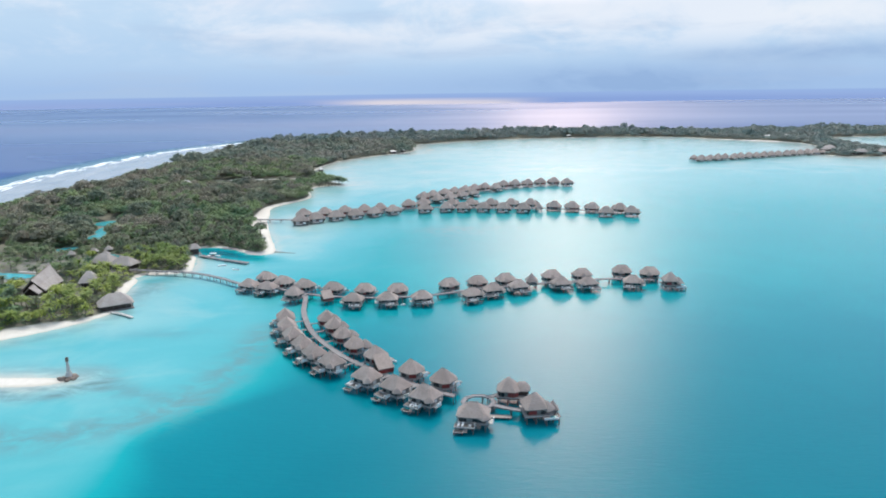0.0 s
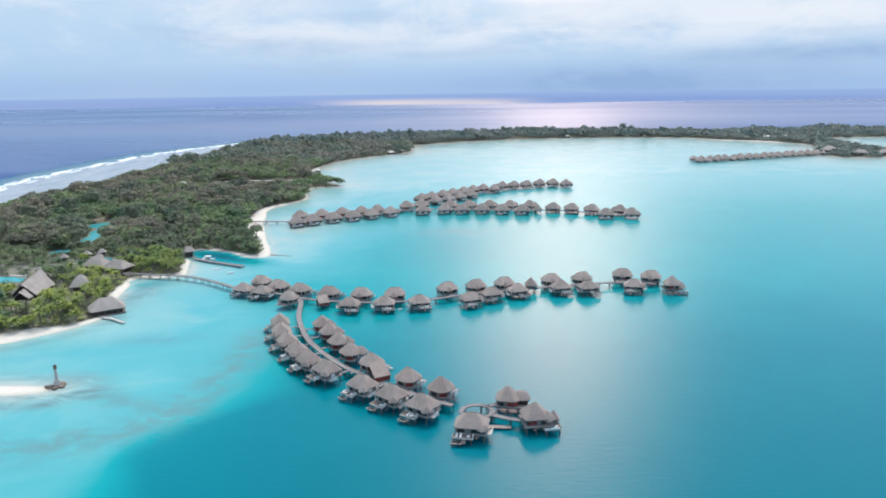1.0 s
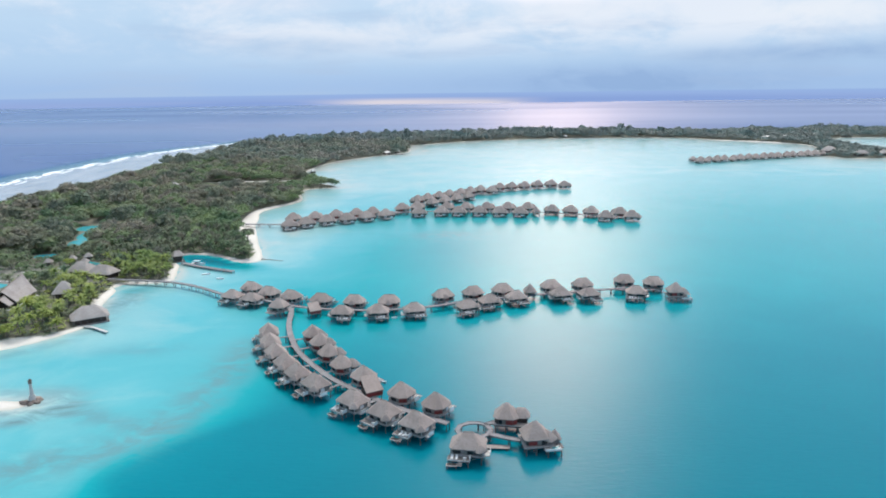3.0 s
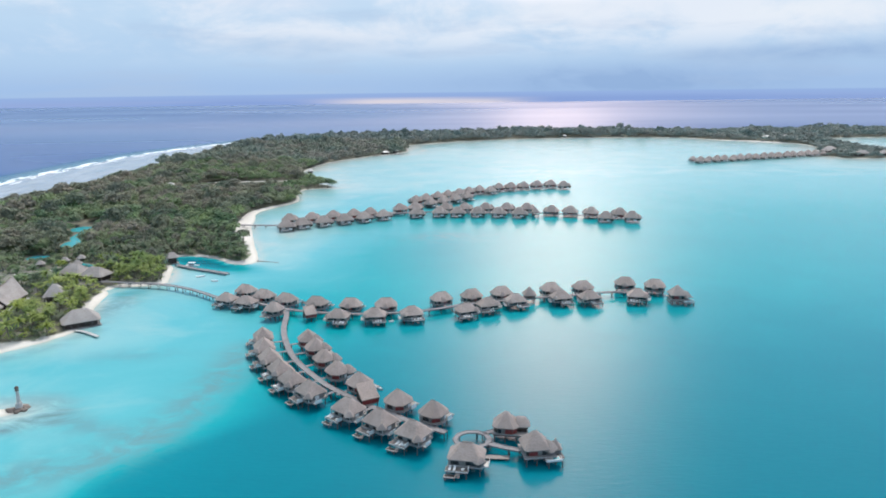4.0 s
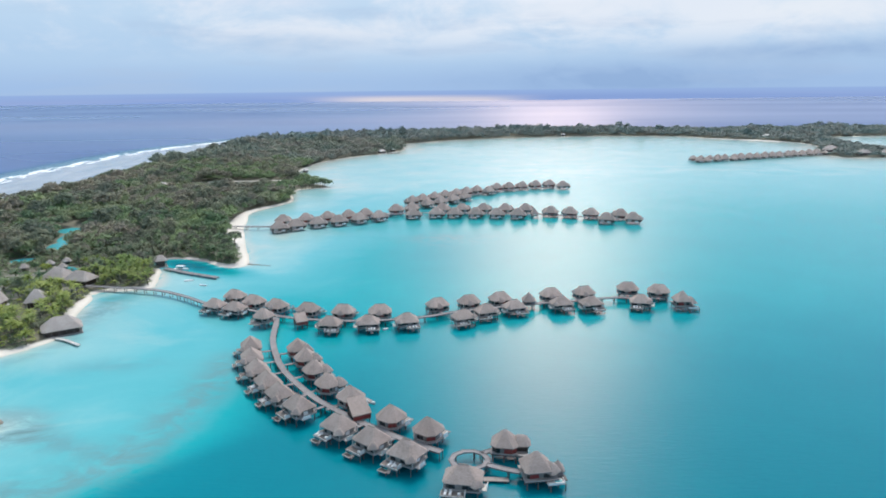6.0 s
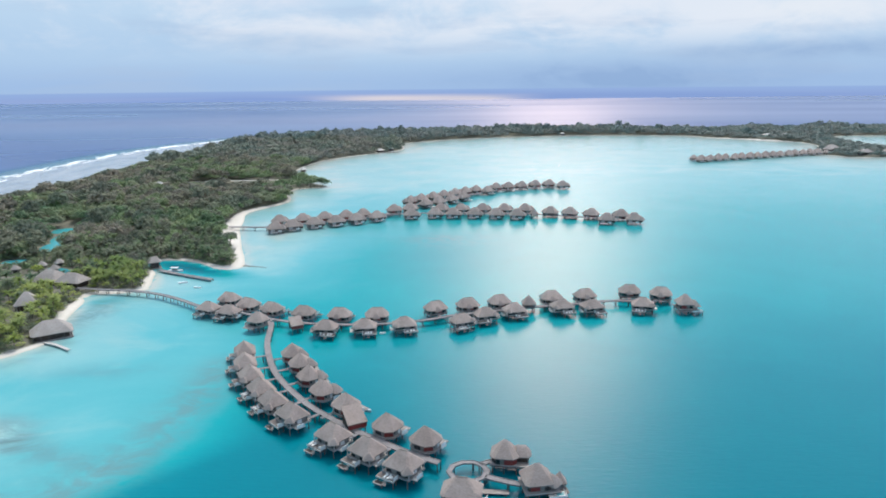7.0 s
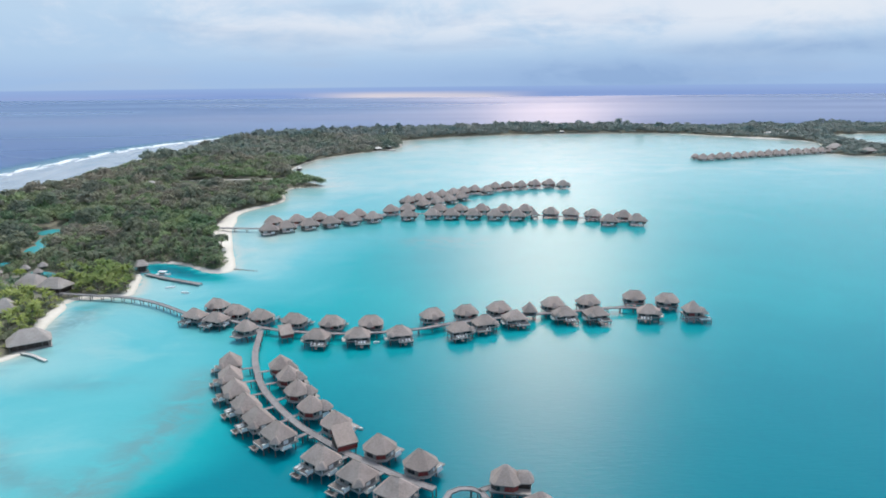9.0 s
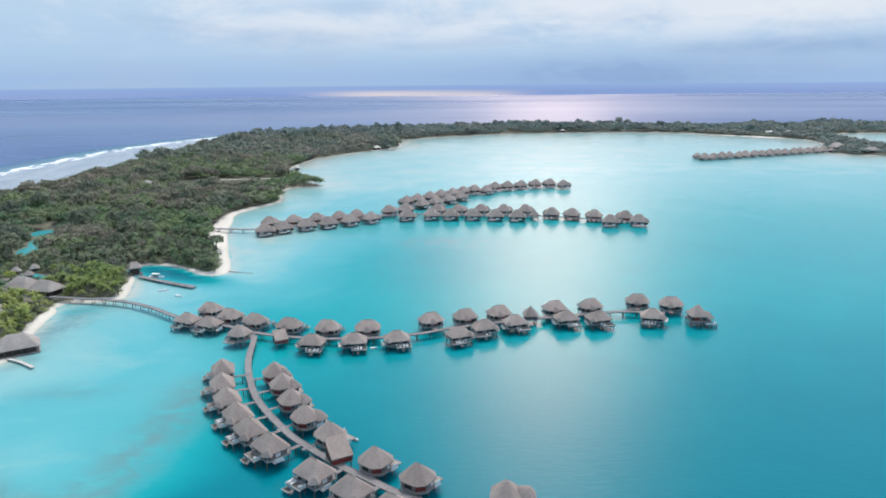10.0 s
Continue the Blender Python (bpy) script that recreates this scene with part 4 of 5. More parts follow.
def row(model, places, line, group, label, extra=0.0):
    made = []
    for n, (x, y) in enumerate(places):
        m = facing(x, y, line) @ pose(0, 0, 0, 0, 0, extra)
        if n == 0 and not model.get("placed"):
            model.matrix_basis, ob = m, model
            model["placed"] = 1
        else:
            ob = copy_thing(model, m)
        tagged(ob, label, "villa", group)
        made.append(ob)
    return made


large = villa()
near_left = row(large, [(-76.3, 303), (-72.8, 291), (-67.7, 279.6), (-61.2, 268.8), (-54.8, 259.1), (-46.5, 249.8), (-31.7, 236.2), (-20.8, 227.8), (-10.2, 220.2)], NEAR_WALK, "villas along the near boardwalk", "large thatched villa with a sundeck on stilts over water")
winged = compact_villa()
row(winged, [(-56.9, 300), (-52, 290.3), (-46.5, 278.6), (-39.7, 266.8)], NEAR_WALK, "villas along the near boardwalk", "compact thatched villa with red timber walls and a lower wing")
small = compact_villa(False)
row(small, [(-30.5, 256), (-16, 241.6), (-4.3, 233.1)], NEAR_WALK, "villas along the near boardwalk", "compact eight-sided thatched villa with a red panel on stilts")
shed = shed_villa()
shed.matrix_basis = pose(-26.9, 246.6, 0, 0, 0, 27)
tagged(shed, "thatched service hut with a one-sided roof and red wall", "hut")
porched = porch_villa()
for ob in row(porched, [(-102.9, 372.5), (-91.1, 363.2), (-78.3, 356.2), (-62.3, 350.2), (-45.5, 346.9), (-28.5, 346.3), (-2.1, 355.1), (13, 359.2), (28.2, 363.4), (53.9, 369.2), (70.8, 371.7), (94.3, 377.9), (108.5, 373.1)], MID_WALK, "villas along the middle boardwalk", GREY):
    ob.scale = (1.0, 1.0, 0.89)
mirrored = villa(10.4, 8.2, -1, 4.0, False, 8.3)
beside = villa(10.4, 8.2, 1, 4.0, False, 8.3)
mid_front = row(mirrored, [(-49.3, 331.4), (-32.6, 332.4), (-15.6, 334.2), (34.2, 351.8), (57.0, 356.4), (71.0, 355.8)], MID_WALK, "villas along the middle boardwalk", "grey-brown thatched villa with a sundeck over the lagoon")
mid_front += row(beside, [(-108.8, 359.2), (-97.7, 354.1), (9.7, 338.2), (20.5, 346.2), (95.3, 357.8)], MID_WALK, "villas along the middle boardwalk", "grey-brown thatched villa with a sundeck over the lagoon")
for ob in mid_front:
    ob.scale = (1.0, 1.0, 0.91)
shed_two = copy_thing(shed, pose(-63.4, 337.2, 0, 0, 0, 26))
shed_two.scale = (0.88, 0.82, 0.80)
row(small, [(-80.5, 339.5)], MID_WALK, "villas along the middle boardwalk", "compact thatched villa beside the boardwalk junction")
kiosk = pavilion(6.6)
kiosk.matrix_basis = pose(42.1, 361.5, 0)
tagged(kiosk, "small pointed thatched pavilion on the boardwalk", "pavilion")
tagged(copy_thing(kiosk, pose(76, 592, 0)), "small distant thatched pavilion among the far villas", "pavilion")
ends = end_villa()
ends.matrix_basis = pose(25.2, 212.4, 0, 0, 0, 8)
tagged(ends, "large steep-roofed end villa with a pale terrace", "villa")
tagged(copy_thing(ends, pose(114.6, 357, 0, 0, 0, 0)), "steep-roofed end villa at the middle boardwalk's tip", "villa")
first_end = copy_thing(large, pose(5.4, 207.6, 0, 0, 0, 170))
first_end.scale = (1.08, 0.98, 0.94)
tagged(first_end, "large thatched villa with loungers beside the round walkway", "villa")
tailed = tailed_villa()
tailed.matrix_basis = pose(18.0, 225.0, 0, 0, 0, -10)
tagged(tailed, "steep thatched villa with red walls and a low wing", "villa")
gazebo = copy_thing(kiosk, pose(31.4, 214.0, 0))
gazebo.scale = (0.55, 0.55, 0.70)
tagged(gazebo, "little thatched gazebo on stilts beside the end villa", "pavilion")
# the round walkway and its links
walkway([(7.5 + 5.2 * math.cos(a), 219.5 + 4.8 * math.sin(a)) for a in np.linspace(0, 2 * math.pi, 17)], 1.6, "round weathered walkway with an open middle", every=6)
walkway([(12, 217), (17, 214.5), (21, 213)], 2.0, "short link of boards to the end villa")
walkway([(11, 223), (15, 225)], 1.8, "short link of boards to a villa")

# loungers on some of the sundecks
lounger = None
for n, (home, x) in enumerate([(near_left[3], 3.2), (near_left[4], 2.8), (near_left[6], 3.6), (near_left[8], 1.8), (first_end, 3.2), (mid_front[0], -3.0), (mid_front[1], -2.2), (mid_front[2], -2.8), (mid_front[4], -2.4), (mid_front[8], 2.4), (mid_front[10], 2.6)]):
    for k in (-0.6, 0.6):
        m = home.matrix_basis @ pose(x + k, 4.75, 2.55, 0, 0, 180)
        spot = pose(*m.translation, 0, 0, math.degrees(m.to_euler().z))
        if lounger is None:
            ob = lounger = sun_lounger()
            ob.matrix_basis = spot
        else:
            ob = copy_thing(lounger, spot)
        tagged(ob, "white cushioned sun lounger on a timber sundeck", "lounger", "loungers on sundecks")

far, far_turned = far_villa(), far_villa(-1)
row(far, [(-124, 573), (-107, 578), (-91, 585), (-75, 591), (-62, 597), (-38, 615), (-25, 622), (1, 617), (18, 616), (36, 615), (54, 613), (71, 611)], THIRD_WALK, "villas along the third boardwalk", "distant grey thatched villa over pale water")
row(far_turned, [(-121, 546), (-110, 554), (-95, 562), (-80, 569), (-65, 577), (-50, 586), (-23, 594), (-4, 597), (11, 596), (28, 595), (45, 592), (62, 589), (90, 597), (105, 593), (121, 587), (128, 566), (143, 581), (149, 566)], THIRD_WALK, "villas along the third boardwalk", "distant grey thatched villa over pale water")
row(far_turned, [(-26, 660), (-17, 671), (-6, 682), (4, 692), (15, 702), (25, 712), (36, 721), (57, 737), (70, 742), (84, 746), (99, 753), (114, 757), (126, 747)], FOURTH_WALK, "villas along the fourth boardwalk", "distant grey thatched villa over pale water")
row(far, [(-12, 645), (0, 656), (11, 667), (22, 680), (47, 716)], FOURTH_WALK, "villas along the fourth boardwalk", "distant grey thatched villa over pale water")
for k in range(17):
    for y in (1000, 976):
        for ob in row(far, [(352 + 13.6 * k + 0.9 * math.sin(k * 2.7 + y), y + 5.3 * k + 0.9 * math.sin(k * 1.9 + y))], FIFTH_WALK, "villas along the fifth boardwalk", "very distant thatched villa by the peninsula", 12 * math.sin(k * 3.3)):
            ob.scale = (0.92, 0.90, 0.80 + 0.05 * math.sin(k * 2.1 + y))

# ---------------------------------------------------------------- island buildings


def lodge(length, width, top, name, label, m, eave=4.0, ridge=0.35, roof="aged_thatch"):
    thing = empty(name, m)
    tagged(thing, label, "building")
    part("roof", hip(length, width, eave, top, length * ridge, 1.0, 0.9), roof, thing)
    part("house_wall", boxed(0, 0, 0, length - 3.4, width - 3.4, eave), "dark_timber", thing)
    part("terrace", boxed(0, 0, -0.3, length - 0.6, width - 0.6, 0.5), "grey_timber", thing)
    post = part("post", pole(0.16, eave, 6), "post_timber", thing)
    places = [(x, s * (width / 2 - 0.8)) for x in np.linspace(-length / 2 + 1, length / 2 - 1, 6) for s in (-1, 1)]
    for n, (x, y) in enumerate(places):
        (post if n == 0 else again("post", post, Matrix(), thing)).matrix_basis = pose(x, y, 0)
    return thing


def gable_hall(length, width, near_top, far_top, eave, m, name, label):
    """A hall under a steep thatched gable roof whose ridge climbs from the near end (-x) to the far one."""
    thing = empty(name, m)
    tagged(thing, label, "building")
    bm = bmesh.new()
    sides = []
    for x, top, over in ((-length / 2, near_top, -1.0), (0.0, (near_top + far_top) / 2, 0.0), (length / 2, far_top, 0.4)):
        prof = [(-width / 2, eave), (-width / 4, eave + (top - eave) * 0.46), (0, top), (width / 4, eave + (top - eave) * 0.46), (width / 2, eave)]
        sides.append(([bm.verts.new((x + over * (k == 2), y, z)) for k, (y, z) in enumerate(prof)], [bm.verts.new((x, y * 0.97, z - 0.45)) for y, z in prof]))
    for (a, ai), (b, bi) in zip(sides, sides[1:]):
        for k in range(4):
            bm.faces.new((a[k], b[k], b[k + 1], a[k + 1]))
            bm.faces.new((ai[k + 1], bi[k + 1], bi[k], ai[k]))
        for k in (0, 4):
            bm.faces.new((a[k], b[k], bi[k], ai[k]))
    for o, i in (sides[0], sides[-1]):
        for k in range(4):
            bm.faces.new((o[k], o[k + 1], i[k + 1], i[k]))
    bmesh.ops.recalc_face_normals(bm, faces=bm.faces)
    part("roof", bm, "aged_thatch", thing)
    slope = math.degrees(math.atan2(far_top - near_top, length))
    cap = part("ridge_cap", boxed(0, 0, 0, length, 0.5, 0.3, bevel=0.1), "thatch_ridge", thing)
    cap.matrix_basis = pose(0, 0, (near_top + far_top) / 2 - 0.1, 0, -slope, 0)
    for x, top in ((-length / 2 + 1.0, near_top), (length / 2 - 1.0, far_top)):
        bm = bmesh.new()
        bm.faces.new([bm.verts.new((x, y, z)) for y, z in ((-width * 0.44, 0.0), (-width * 0.44, eave - 0.3), (-width / 4 * 0.9, eave + (top - eave) * 0.40), (0, top - 1.0), (width / 4 * 0.9, eave + (top - eave) * 0.40), (width * 0.44, eave - 0.3), (width * 0.44, 0.0))])
        bmesh.ops.solidify(bm, geom=bm.faces[:], thickness=0.2)
        part("gable_wall", bm, "dark_timber", thing)
    part("hall_wall", boxed(0, 0, 0, length - 2.6, width * 0.84, eave - 0.2), "dark_timber", thing)
    part("terrace", boxed(0, 0, -0.4, length + 1.0, width + 0.8, 0.55), "pale_timber", thing)
    return thing


def on_ground(x, y, turn=0.0, add=0.0):
    z, _ = ground_at(np.array(x, float), np.array(y, float))
    return pose(x, y, max(float(z), 0.2) + add, 0, 0, turn)


BUILT = []


def built(x, y, radius):
    BUILT.append((x, y, radius))


gable_hall(20, 13, 8.6, 12.0, 2.6, on_ground(-221.6, 362, 94), "great_hall", "great steep thatched gable hall among palm trees")
gable_hall(4.5, 8.4, 5.8, 6.2, 2.2, on_ground(-219.4, 349.0, 94), "entrance_porch", "small thatched gable porch before the great hall")
built(-221, 364, 12), built(-219, 352, 9), built(-214, 342, 7), built(-221, 341, 6), built(-212, 356, 5)
lodge(11, 10, 9.0, "side_hall", "thatched side hall beside the great hall", on_ground(-199, 368, 20), 3.6, 0.15)
built(-201, 367, 8), built(-198, 357, 7), built(-195, 349, 5)
lodge(15, 12, 8.0, "restaurant", "pale thatched restaurant roof beside the channel", on_ground(-213, 414, -16), 3.2)
lodge(16, 11, 7.6, "restaurant", "pale thatched restaurant wing beside the channel", on_ground(-198, 408, -16), 3.2)
built(-213, 414, 9), built(-198, 408, 9), built(-190, 400, 6), built(-209, 402, 6), built(-198, 398, 5)
lodge(16.5, 11.5, 7.8, "beach_bar", "open thatched beach bar at the water's edge", on_ground(-169, 334, 32), 2.9)
built(-169, 334, 9), built(-174, 326, 5)
built(-140, 768, 13), built(-128, 775, 8)
lodge(8, 7, 7.0, "boat_house", "thatched boat house at the channel's mouth", on_ground(-171, 449, 30))
built(-171, 449, 5)
walkway([(-165, 441), (-155, 434.5), (-144, 428), (-127, 419)], 2.8, "low timber jetty at the channel's mouth", z=1.1)
walkway([(-92, 1158), (-78, 1154), (-66, 1152)], 4.0, "distant pale jetty at the lagoon shore", z=1.2)
walkway([(-167, 325), (-160.5, 322), (-152.6, 316.5)], 1.3, "curved little pale jetty by the beach bar", z=0.9, timber="pale_timber")
for x, y, turn, size in [(606, 1112, 25, 22), (590, 1090, 40, 20), (612, 1036, 5, 20), (648, 1036, -5, 22), (694, 1050, 10, 20)]:
    lodge(size, size * 0.62, 8.5, "resort_lodge", "distant thatched lodge on the wooded peninsula", on_ground(x, y, turn))
    built(x, y, size * 0.62), built(x - 3, y - 12, size * 0.4)
for x, y, size in [(-300, 781, 9), (-330, 980, 10), (-215, 745, 7), (-172, 915, 8), (-96, 1165, 14), (-80, 1186, 10), (638, 1392, 18), (678, 1398, 14), (258, 1496, 10)]:
    lodge(size, size * 0.7, 5.5, "cottage", "pale-roofed low cottage showing between the trees", on_ground(x, y, (x * 7) % 60), 3.0, roof="pale_timber")
    built(x, y, size * 0.7), built(x * 0.985, y - 14, size * 0.7), built(x * 0.97, y - 27, size * 0.6)
for x, y, turn in [(-238, 449, 10), (-231, 455, 30), (-226, 441, -10), (-246, 436, 20)]:
    lodge(5.4, 4.6, 4.8, "cabana", "small grey thatched cabana beside an inland pool", on_ground(x, y, turn), 2.6, 0.2)
    built(x, y, 4), built(x + 3, y - 9, 3)
for x, y, turn, long in [(-250, 404, -8, 24), (-243, 418, -12, 20), (-228, 428, -12, 18)]:
    ob = part("garden_path", boxed(0, 0, 0, long, 1.8, 0.5, bevel=0.05), "pale_timber")
    ob.matrix_basis = on_ground(x, y, turn, -0.2)
    tagged(ob, "pale paved garden path between low shrubs", "path")
    built(x - long * 0.3, y - 3, 4), built(x, y - 3, 4), built(x + long * 0.3, y - 3, 4), built(x, y - 8, 5)

# ---------------------------------------------------------------- trees


def crown_cards(rng, n, size):
    """Unit crown: leaf clumps as bent quads round an uneven egg."""
    u = rng.normal(size=(n, 3))
    u /= np.linalg.norm(u, axis=1)[:, None]
    u[:, 2] = np.abs(u[:, 2]) * 1.0 - 0.25
    r = rng.uniform(0.40, 1.12, (n, 1)) ** 0.7
    c = u * r
    t = rng.normal(size=(n, 3))
    normal = 0.55 * u + 0.42 * t + (0, 0, 0.55)
    normal /= np.linalg.norm(normal, axis=1)[:, None]
    a = np.cross(normal, rng.normal(size=(n, 3)))
    a /= np.linalg.norm(a, axis=1)[:, None]
    b = np.cross(normal, a)
    s = size * rng.uniform(0.6, 1.3, (n, 1))
    quad = np.stack([c - a * s - b * s * 0.5, c + a * s * 0.4 - b * s, c + a * s + b * s * 0.5, c - a * s * 0.4 + b * s], 1)
    return quad


def forest(name, label, material, trees, cards, size, seed, material_trunk=None):
    """One joined wood: trees is rows of x, y, z, radius, height."""
    rng = np.random.default_rng(seed)
    kinds = [crown_cards(rng, cards, size) for _ in range(14)]
    verts = []
    for i, (x, y, z, r, h) in enumerate(trees):
        q = kinds[i % 14]
        a = rng.uniform(0, 6.283)
        c, s = math.cos(a), math.sin(a)
        turned = np.stack([q[..., 0] * c - q[..., 1] * s, q[..., 0] * s + q[..., 1] * c, q[..., 2]], -1)
        verts.append(turned * (r, r, h * 0.48) + (x, y, z + h * 0.55))
    verts = np.concatenate(verts).reshape(-1, 3)
    mesh = quick_mesh(name, verts, np.arange(len(verts)).reshape(-1, 4))
    mesh.attributes.new("tree", "FLOAT", "POINT").data.foreach_set("value", np.repeat(rng.random(len(trees)), cards * 4).astype(np.float32))
    mesh.materials.append(MATERIALS[material])
    return tagged(new(name, mesh), label, "trees", kind="stuff")


rng = np.random.default_rng(7)


def scatter(x0, x1, y0, y1, step):
    px, py = np.meshgrid(np.arange(x0, x1, step), np.arange(y0, y1, step))
    px = (px + rng.uniform(-0.45, 0.45, px.shape) * step).ravel()
    py = (py + rng.uniform(-0.45, 0.45, py.shape) * step).ravel()
    return px, py


singles = []
groups = {"ironwood": [], "broad": [], "palm": [], "far": [], "rim": [], "shrub": [], "lawn": [], "garden_palm": []}
for x0, x1, y0, y1, step in ((-520, -100, 235, 475, 5.0), (-520, -100, 475, 700, 6.6), (-480, -100, 700, 1000, 7.4), (-460, 40, 1000, 1380, 8.4), (-420, 1150, 1380, 1660, 9.5), (520, 1000, 1000, 1380, 8.5)):
    px, py = scatter(x0, x1, y0, y1, step)
    gz, gd = ground_at(px, py)
    species = np.array([noise.noise((a * 0.012, b * 0.012, 3.0)) for a, b in zip(px, py)])
    gap = np.array([noise.noise((a * 0.03, b * 0.03, 9.0)) for a, b in zip(px, py)])
    ok = (inland(px, py, False) > sand_width(px, py)) & (gd > 0.8) & (gap > -0.46)
    for bx, by, br in BUILT:
        ok &= np.hypot(px - bx, py - by) > br
    before_track = 816 + 0.18 * (px + 247) - py
    ok &= ~((before_track > -6) & (before_track < 46) & (px > -262) & (px < -176))
    by_track = np.where((px > -275) & (px < -165) & (before_track > 0), np.clip(before_track / 95.0, 0.18, 1.0), 1.0)
    strand = by_track * np.where(py < 1450, 0.52 + 0.48 * smooth(polyline_distance(px, py, OCEAN_SHORE), 5, 60), 1.0)
    grounds = garden(px, py)
    to_beach = polyline_distance(px, py, LAGOON_SHORE)
    for x, y, z, d, sp, st, go, tb in zip(px[ok], py[ok], gz[ok], gd[ok], species[ok], strand[ok], grounds[ok], to_beach[ok]):
        k = rng.uniform(0.55, 1.35) * (1.35 if rng.random() < 0.10 else 1.0)
        low = any(dig(x - 0.5 * back, y + back, 99.0) < 0 for back in (5, 11, 17, 24, 30)) if y < 620 and x < -180 else False
        if low:
            if rng.random() < 0.6:
                groups["lawn"].append((x, y, z, 1.5 * k, 1.3 * k))
            continue
        if d > 2 and 446 <= y < 540 and x > -205 and rng.random() < 0.52 and len(groups["garden_palm"]) < 230:
            groups["garden_palm"].append((x, y, z))
            continue
        if len(singles) < 170 and d > 3 and ((475 <= y < 535 and x > -225) or (y < 475 and x > -250 and rng.random() < 0.10)):
            singles.append((x, y, z, k, sp))
            continue
        if y < 475 and x > -330:
            by_shore = tb < 24 + 14 * rng.random() and y > 285
            if rng.random() < (0.70 if by_shore else 0.34) and len(groups["palm"]) + len(groups["garden_palm"]) < 400 and x > -275:
                groups["palm" if by_shore and y < 442 else "garden_palm"].append((x, y, z))
            elif rng.random() < 0.8 - 0.3 * go:
                groups["shrub" if by_shore and rng.random() < 0.6 else "lawn"].append((x, y, z, 1.9 * k, 2.6 * k))
            elif rng.random() < 0.5:
                groups["broad"].append((x, y, z, 2.3 * k, 4.6 * k))
        elif y > 1000 or x > 400:
            k = min(k, 1.25) * (1.28 if rng.random() < 0.10 else 1.0)
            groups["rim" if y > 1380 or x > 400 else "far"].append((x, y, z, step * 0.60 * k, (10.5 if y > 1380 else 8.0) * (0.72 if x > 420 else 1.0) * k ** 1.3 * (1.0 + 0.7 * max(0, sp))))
        elif sp + rng.normal(0, 0.22) > 0.06:
            groups["ironwood"].append((x, y, z, step * 0.70 * k * (0.5 + 0.5 * st), 10.5 * k * st))
        else:
            groups["broad"].append((x, y, z, step * 0.70 * k * (0.5 + 0.5 * st), 8.5 * k * st))
forest("ironwood_forest", "dull grey-green ironwood forest covering the island", "ironwood_leaves", groups["ironwood"], 230, 0.125, 1)
forest("broadleaf_forest", "mid-green broadleaf trees covering the island", "broad_leaves", groups["broad"], 220, 0.13, 2)
forest("far_forest", "distant grey-green wood along the outer island, lightened for haze", "hazed_far_leaves", groups["far"], 90, 0.21, 3)
forest("rim_forest", "distant blue-green wood along the far rim of the lagoon, tinted for haze", "hazed_rim_leaves", groups["rim"], 56, 0.25, 9)
px, py = scatter(-300, -112, 262, 545, 3.1)
gz, gd = ground_at(px, py)
ok = (inland(px, py, False) > sand_width(px, py) - 0.5) & (gd > 0.5)
for bx, by, br in BUILT:
    ok &= np.hypot(px - bx, py - by) > br * 0.8
low_growth = [(x, y, z - 0.2, rng.uniform(1.2, 2.6), rng.uniform(1.0, 3.0)) for x, y, z in zip(px[ok], py[ok], gz[ok]) if rng.random() < 0.75 - 0.35 * float(garden(x, y))]
forest("undergrowth", "low yellow-green undergrowth between the palms", "palm_leaves", [g for g in low_growth[::3] if g[0] > -215 and g[1] < 440], 50, 0.19, 5)
forest("undergrowth", "low mid-green undergrowth between the palms", "garden_leaves", low_growth[1::3] + low_growth[2::3] + [g for g in low_growth[::3] if g[1] >= 440], 50, 0.19, 6)
forest("beach_shrubs", "yellow-green shrubs and young palms near the beach", "palm_leaves", groups["shrub"], 90, 0.17, 4)
forest("garden_shrubs", "dull green shrubs in the resort grounds", "garden_leaves", groups["lawn"], 90, 0.17, 8)


def coconut_palm(seed, height, bend, leaves="palm_leaves"):
    """A coconut palm: a bowed, tapered trunk and a crown of drooping fronds."""
    r = np.random.default_rng(seed)
    thing = empty("coconut_palm")
    bm = bmesh.new()
    rings = []
    for k in range(7):
        u = k / 6
        rad = 0.24 * (1 - 0.5 * u) + (0.12 if k == 0 else 0)
        rings.append([bm.verts.new((bend * u * u + rad * math.cos(a), rad * math.sin(a), height * u - 0.3)) for a in np.linspace(0, 2 * math.pi, 7)[:-1]])
    for a, b in zip(rings, rings[1:]):
        for k in range(6):
            bm.faces.new((a[k], a[(k + 1) % 6], b[(k + 1) % 6], b[k]))
    part("trunk", bm, "bark", thing)
    bm = bmesh.new()
    for f in range(26):
        turn, start, size = f * 2.4 + r.uniform(-0.3, 0.3), r.uniform(0.05, 1.45), r.uniform(3.2, 4.6)
        c, s_ = math.cos(turn), math.sin(turn)
        spine, out, z, ang = [], 0.0, height - 0.35, start
        for k in range(8):
            spine.append((out, z))
            out, z, ang = out + size / 7 * math.cos(ang), z + size / 7 * math.sin(ang), ang - r.uniform(0.15, 0.29)
        for side in (-1, 1):
            row_ = []
            for k, (o, h) in enumerate(spine):
                wide = (0.06, 0.30, 0.52, 0.30, 0.50, 0.26, 0.34, 0.04)[k] * side
                row_.append((bm.verts.new((bend + o * c, o * s_, h)), bm.verts.new((bend + o * c - wide * s_, o * s_ + wide * c, h - abs(wide) * 0.45))))
            for a, b in zip(row_, row_[1:]):
                bm.faces.new((a[0], b[0], b[1], a[1]) if side > 0 else (a[1], b[1], b[0], a[0]))
    part("crown", bm, leaves, thing)
    return thing


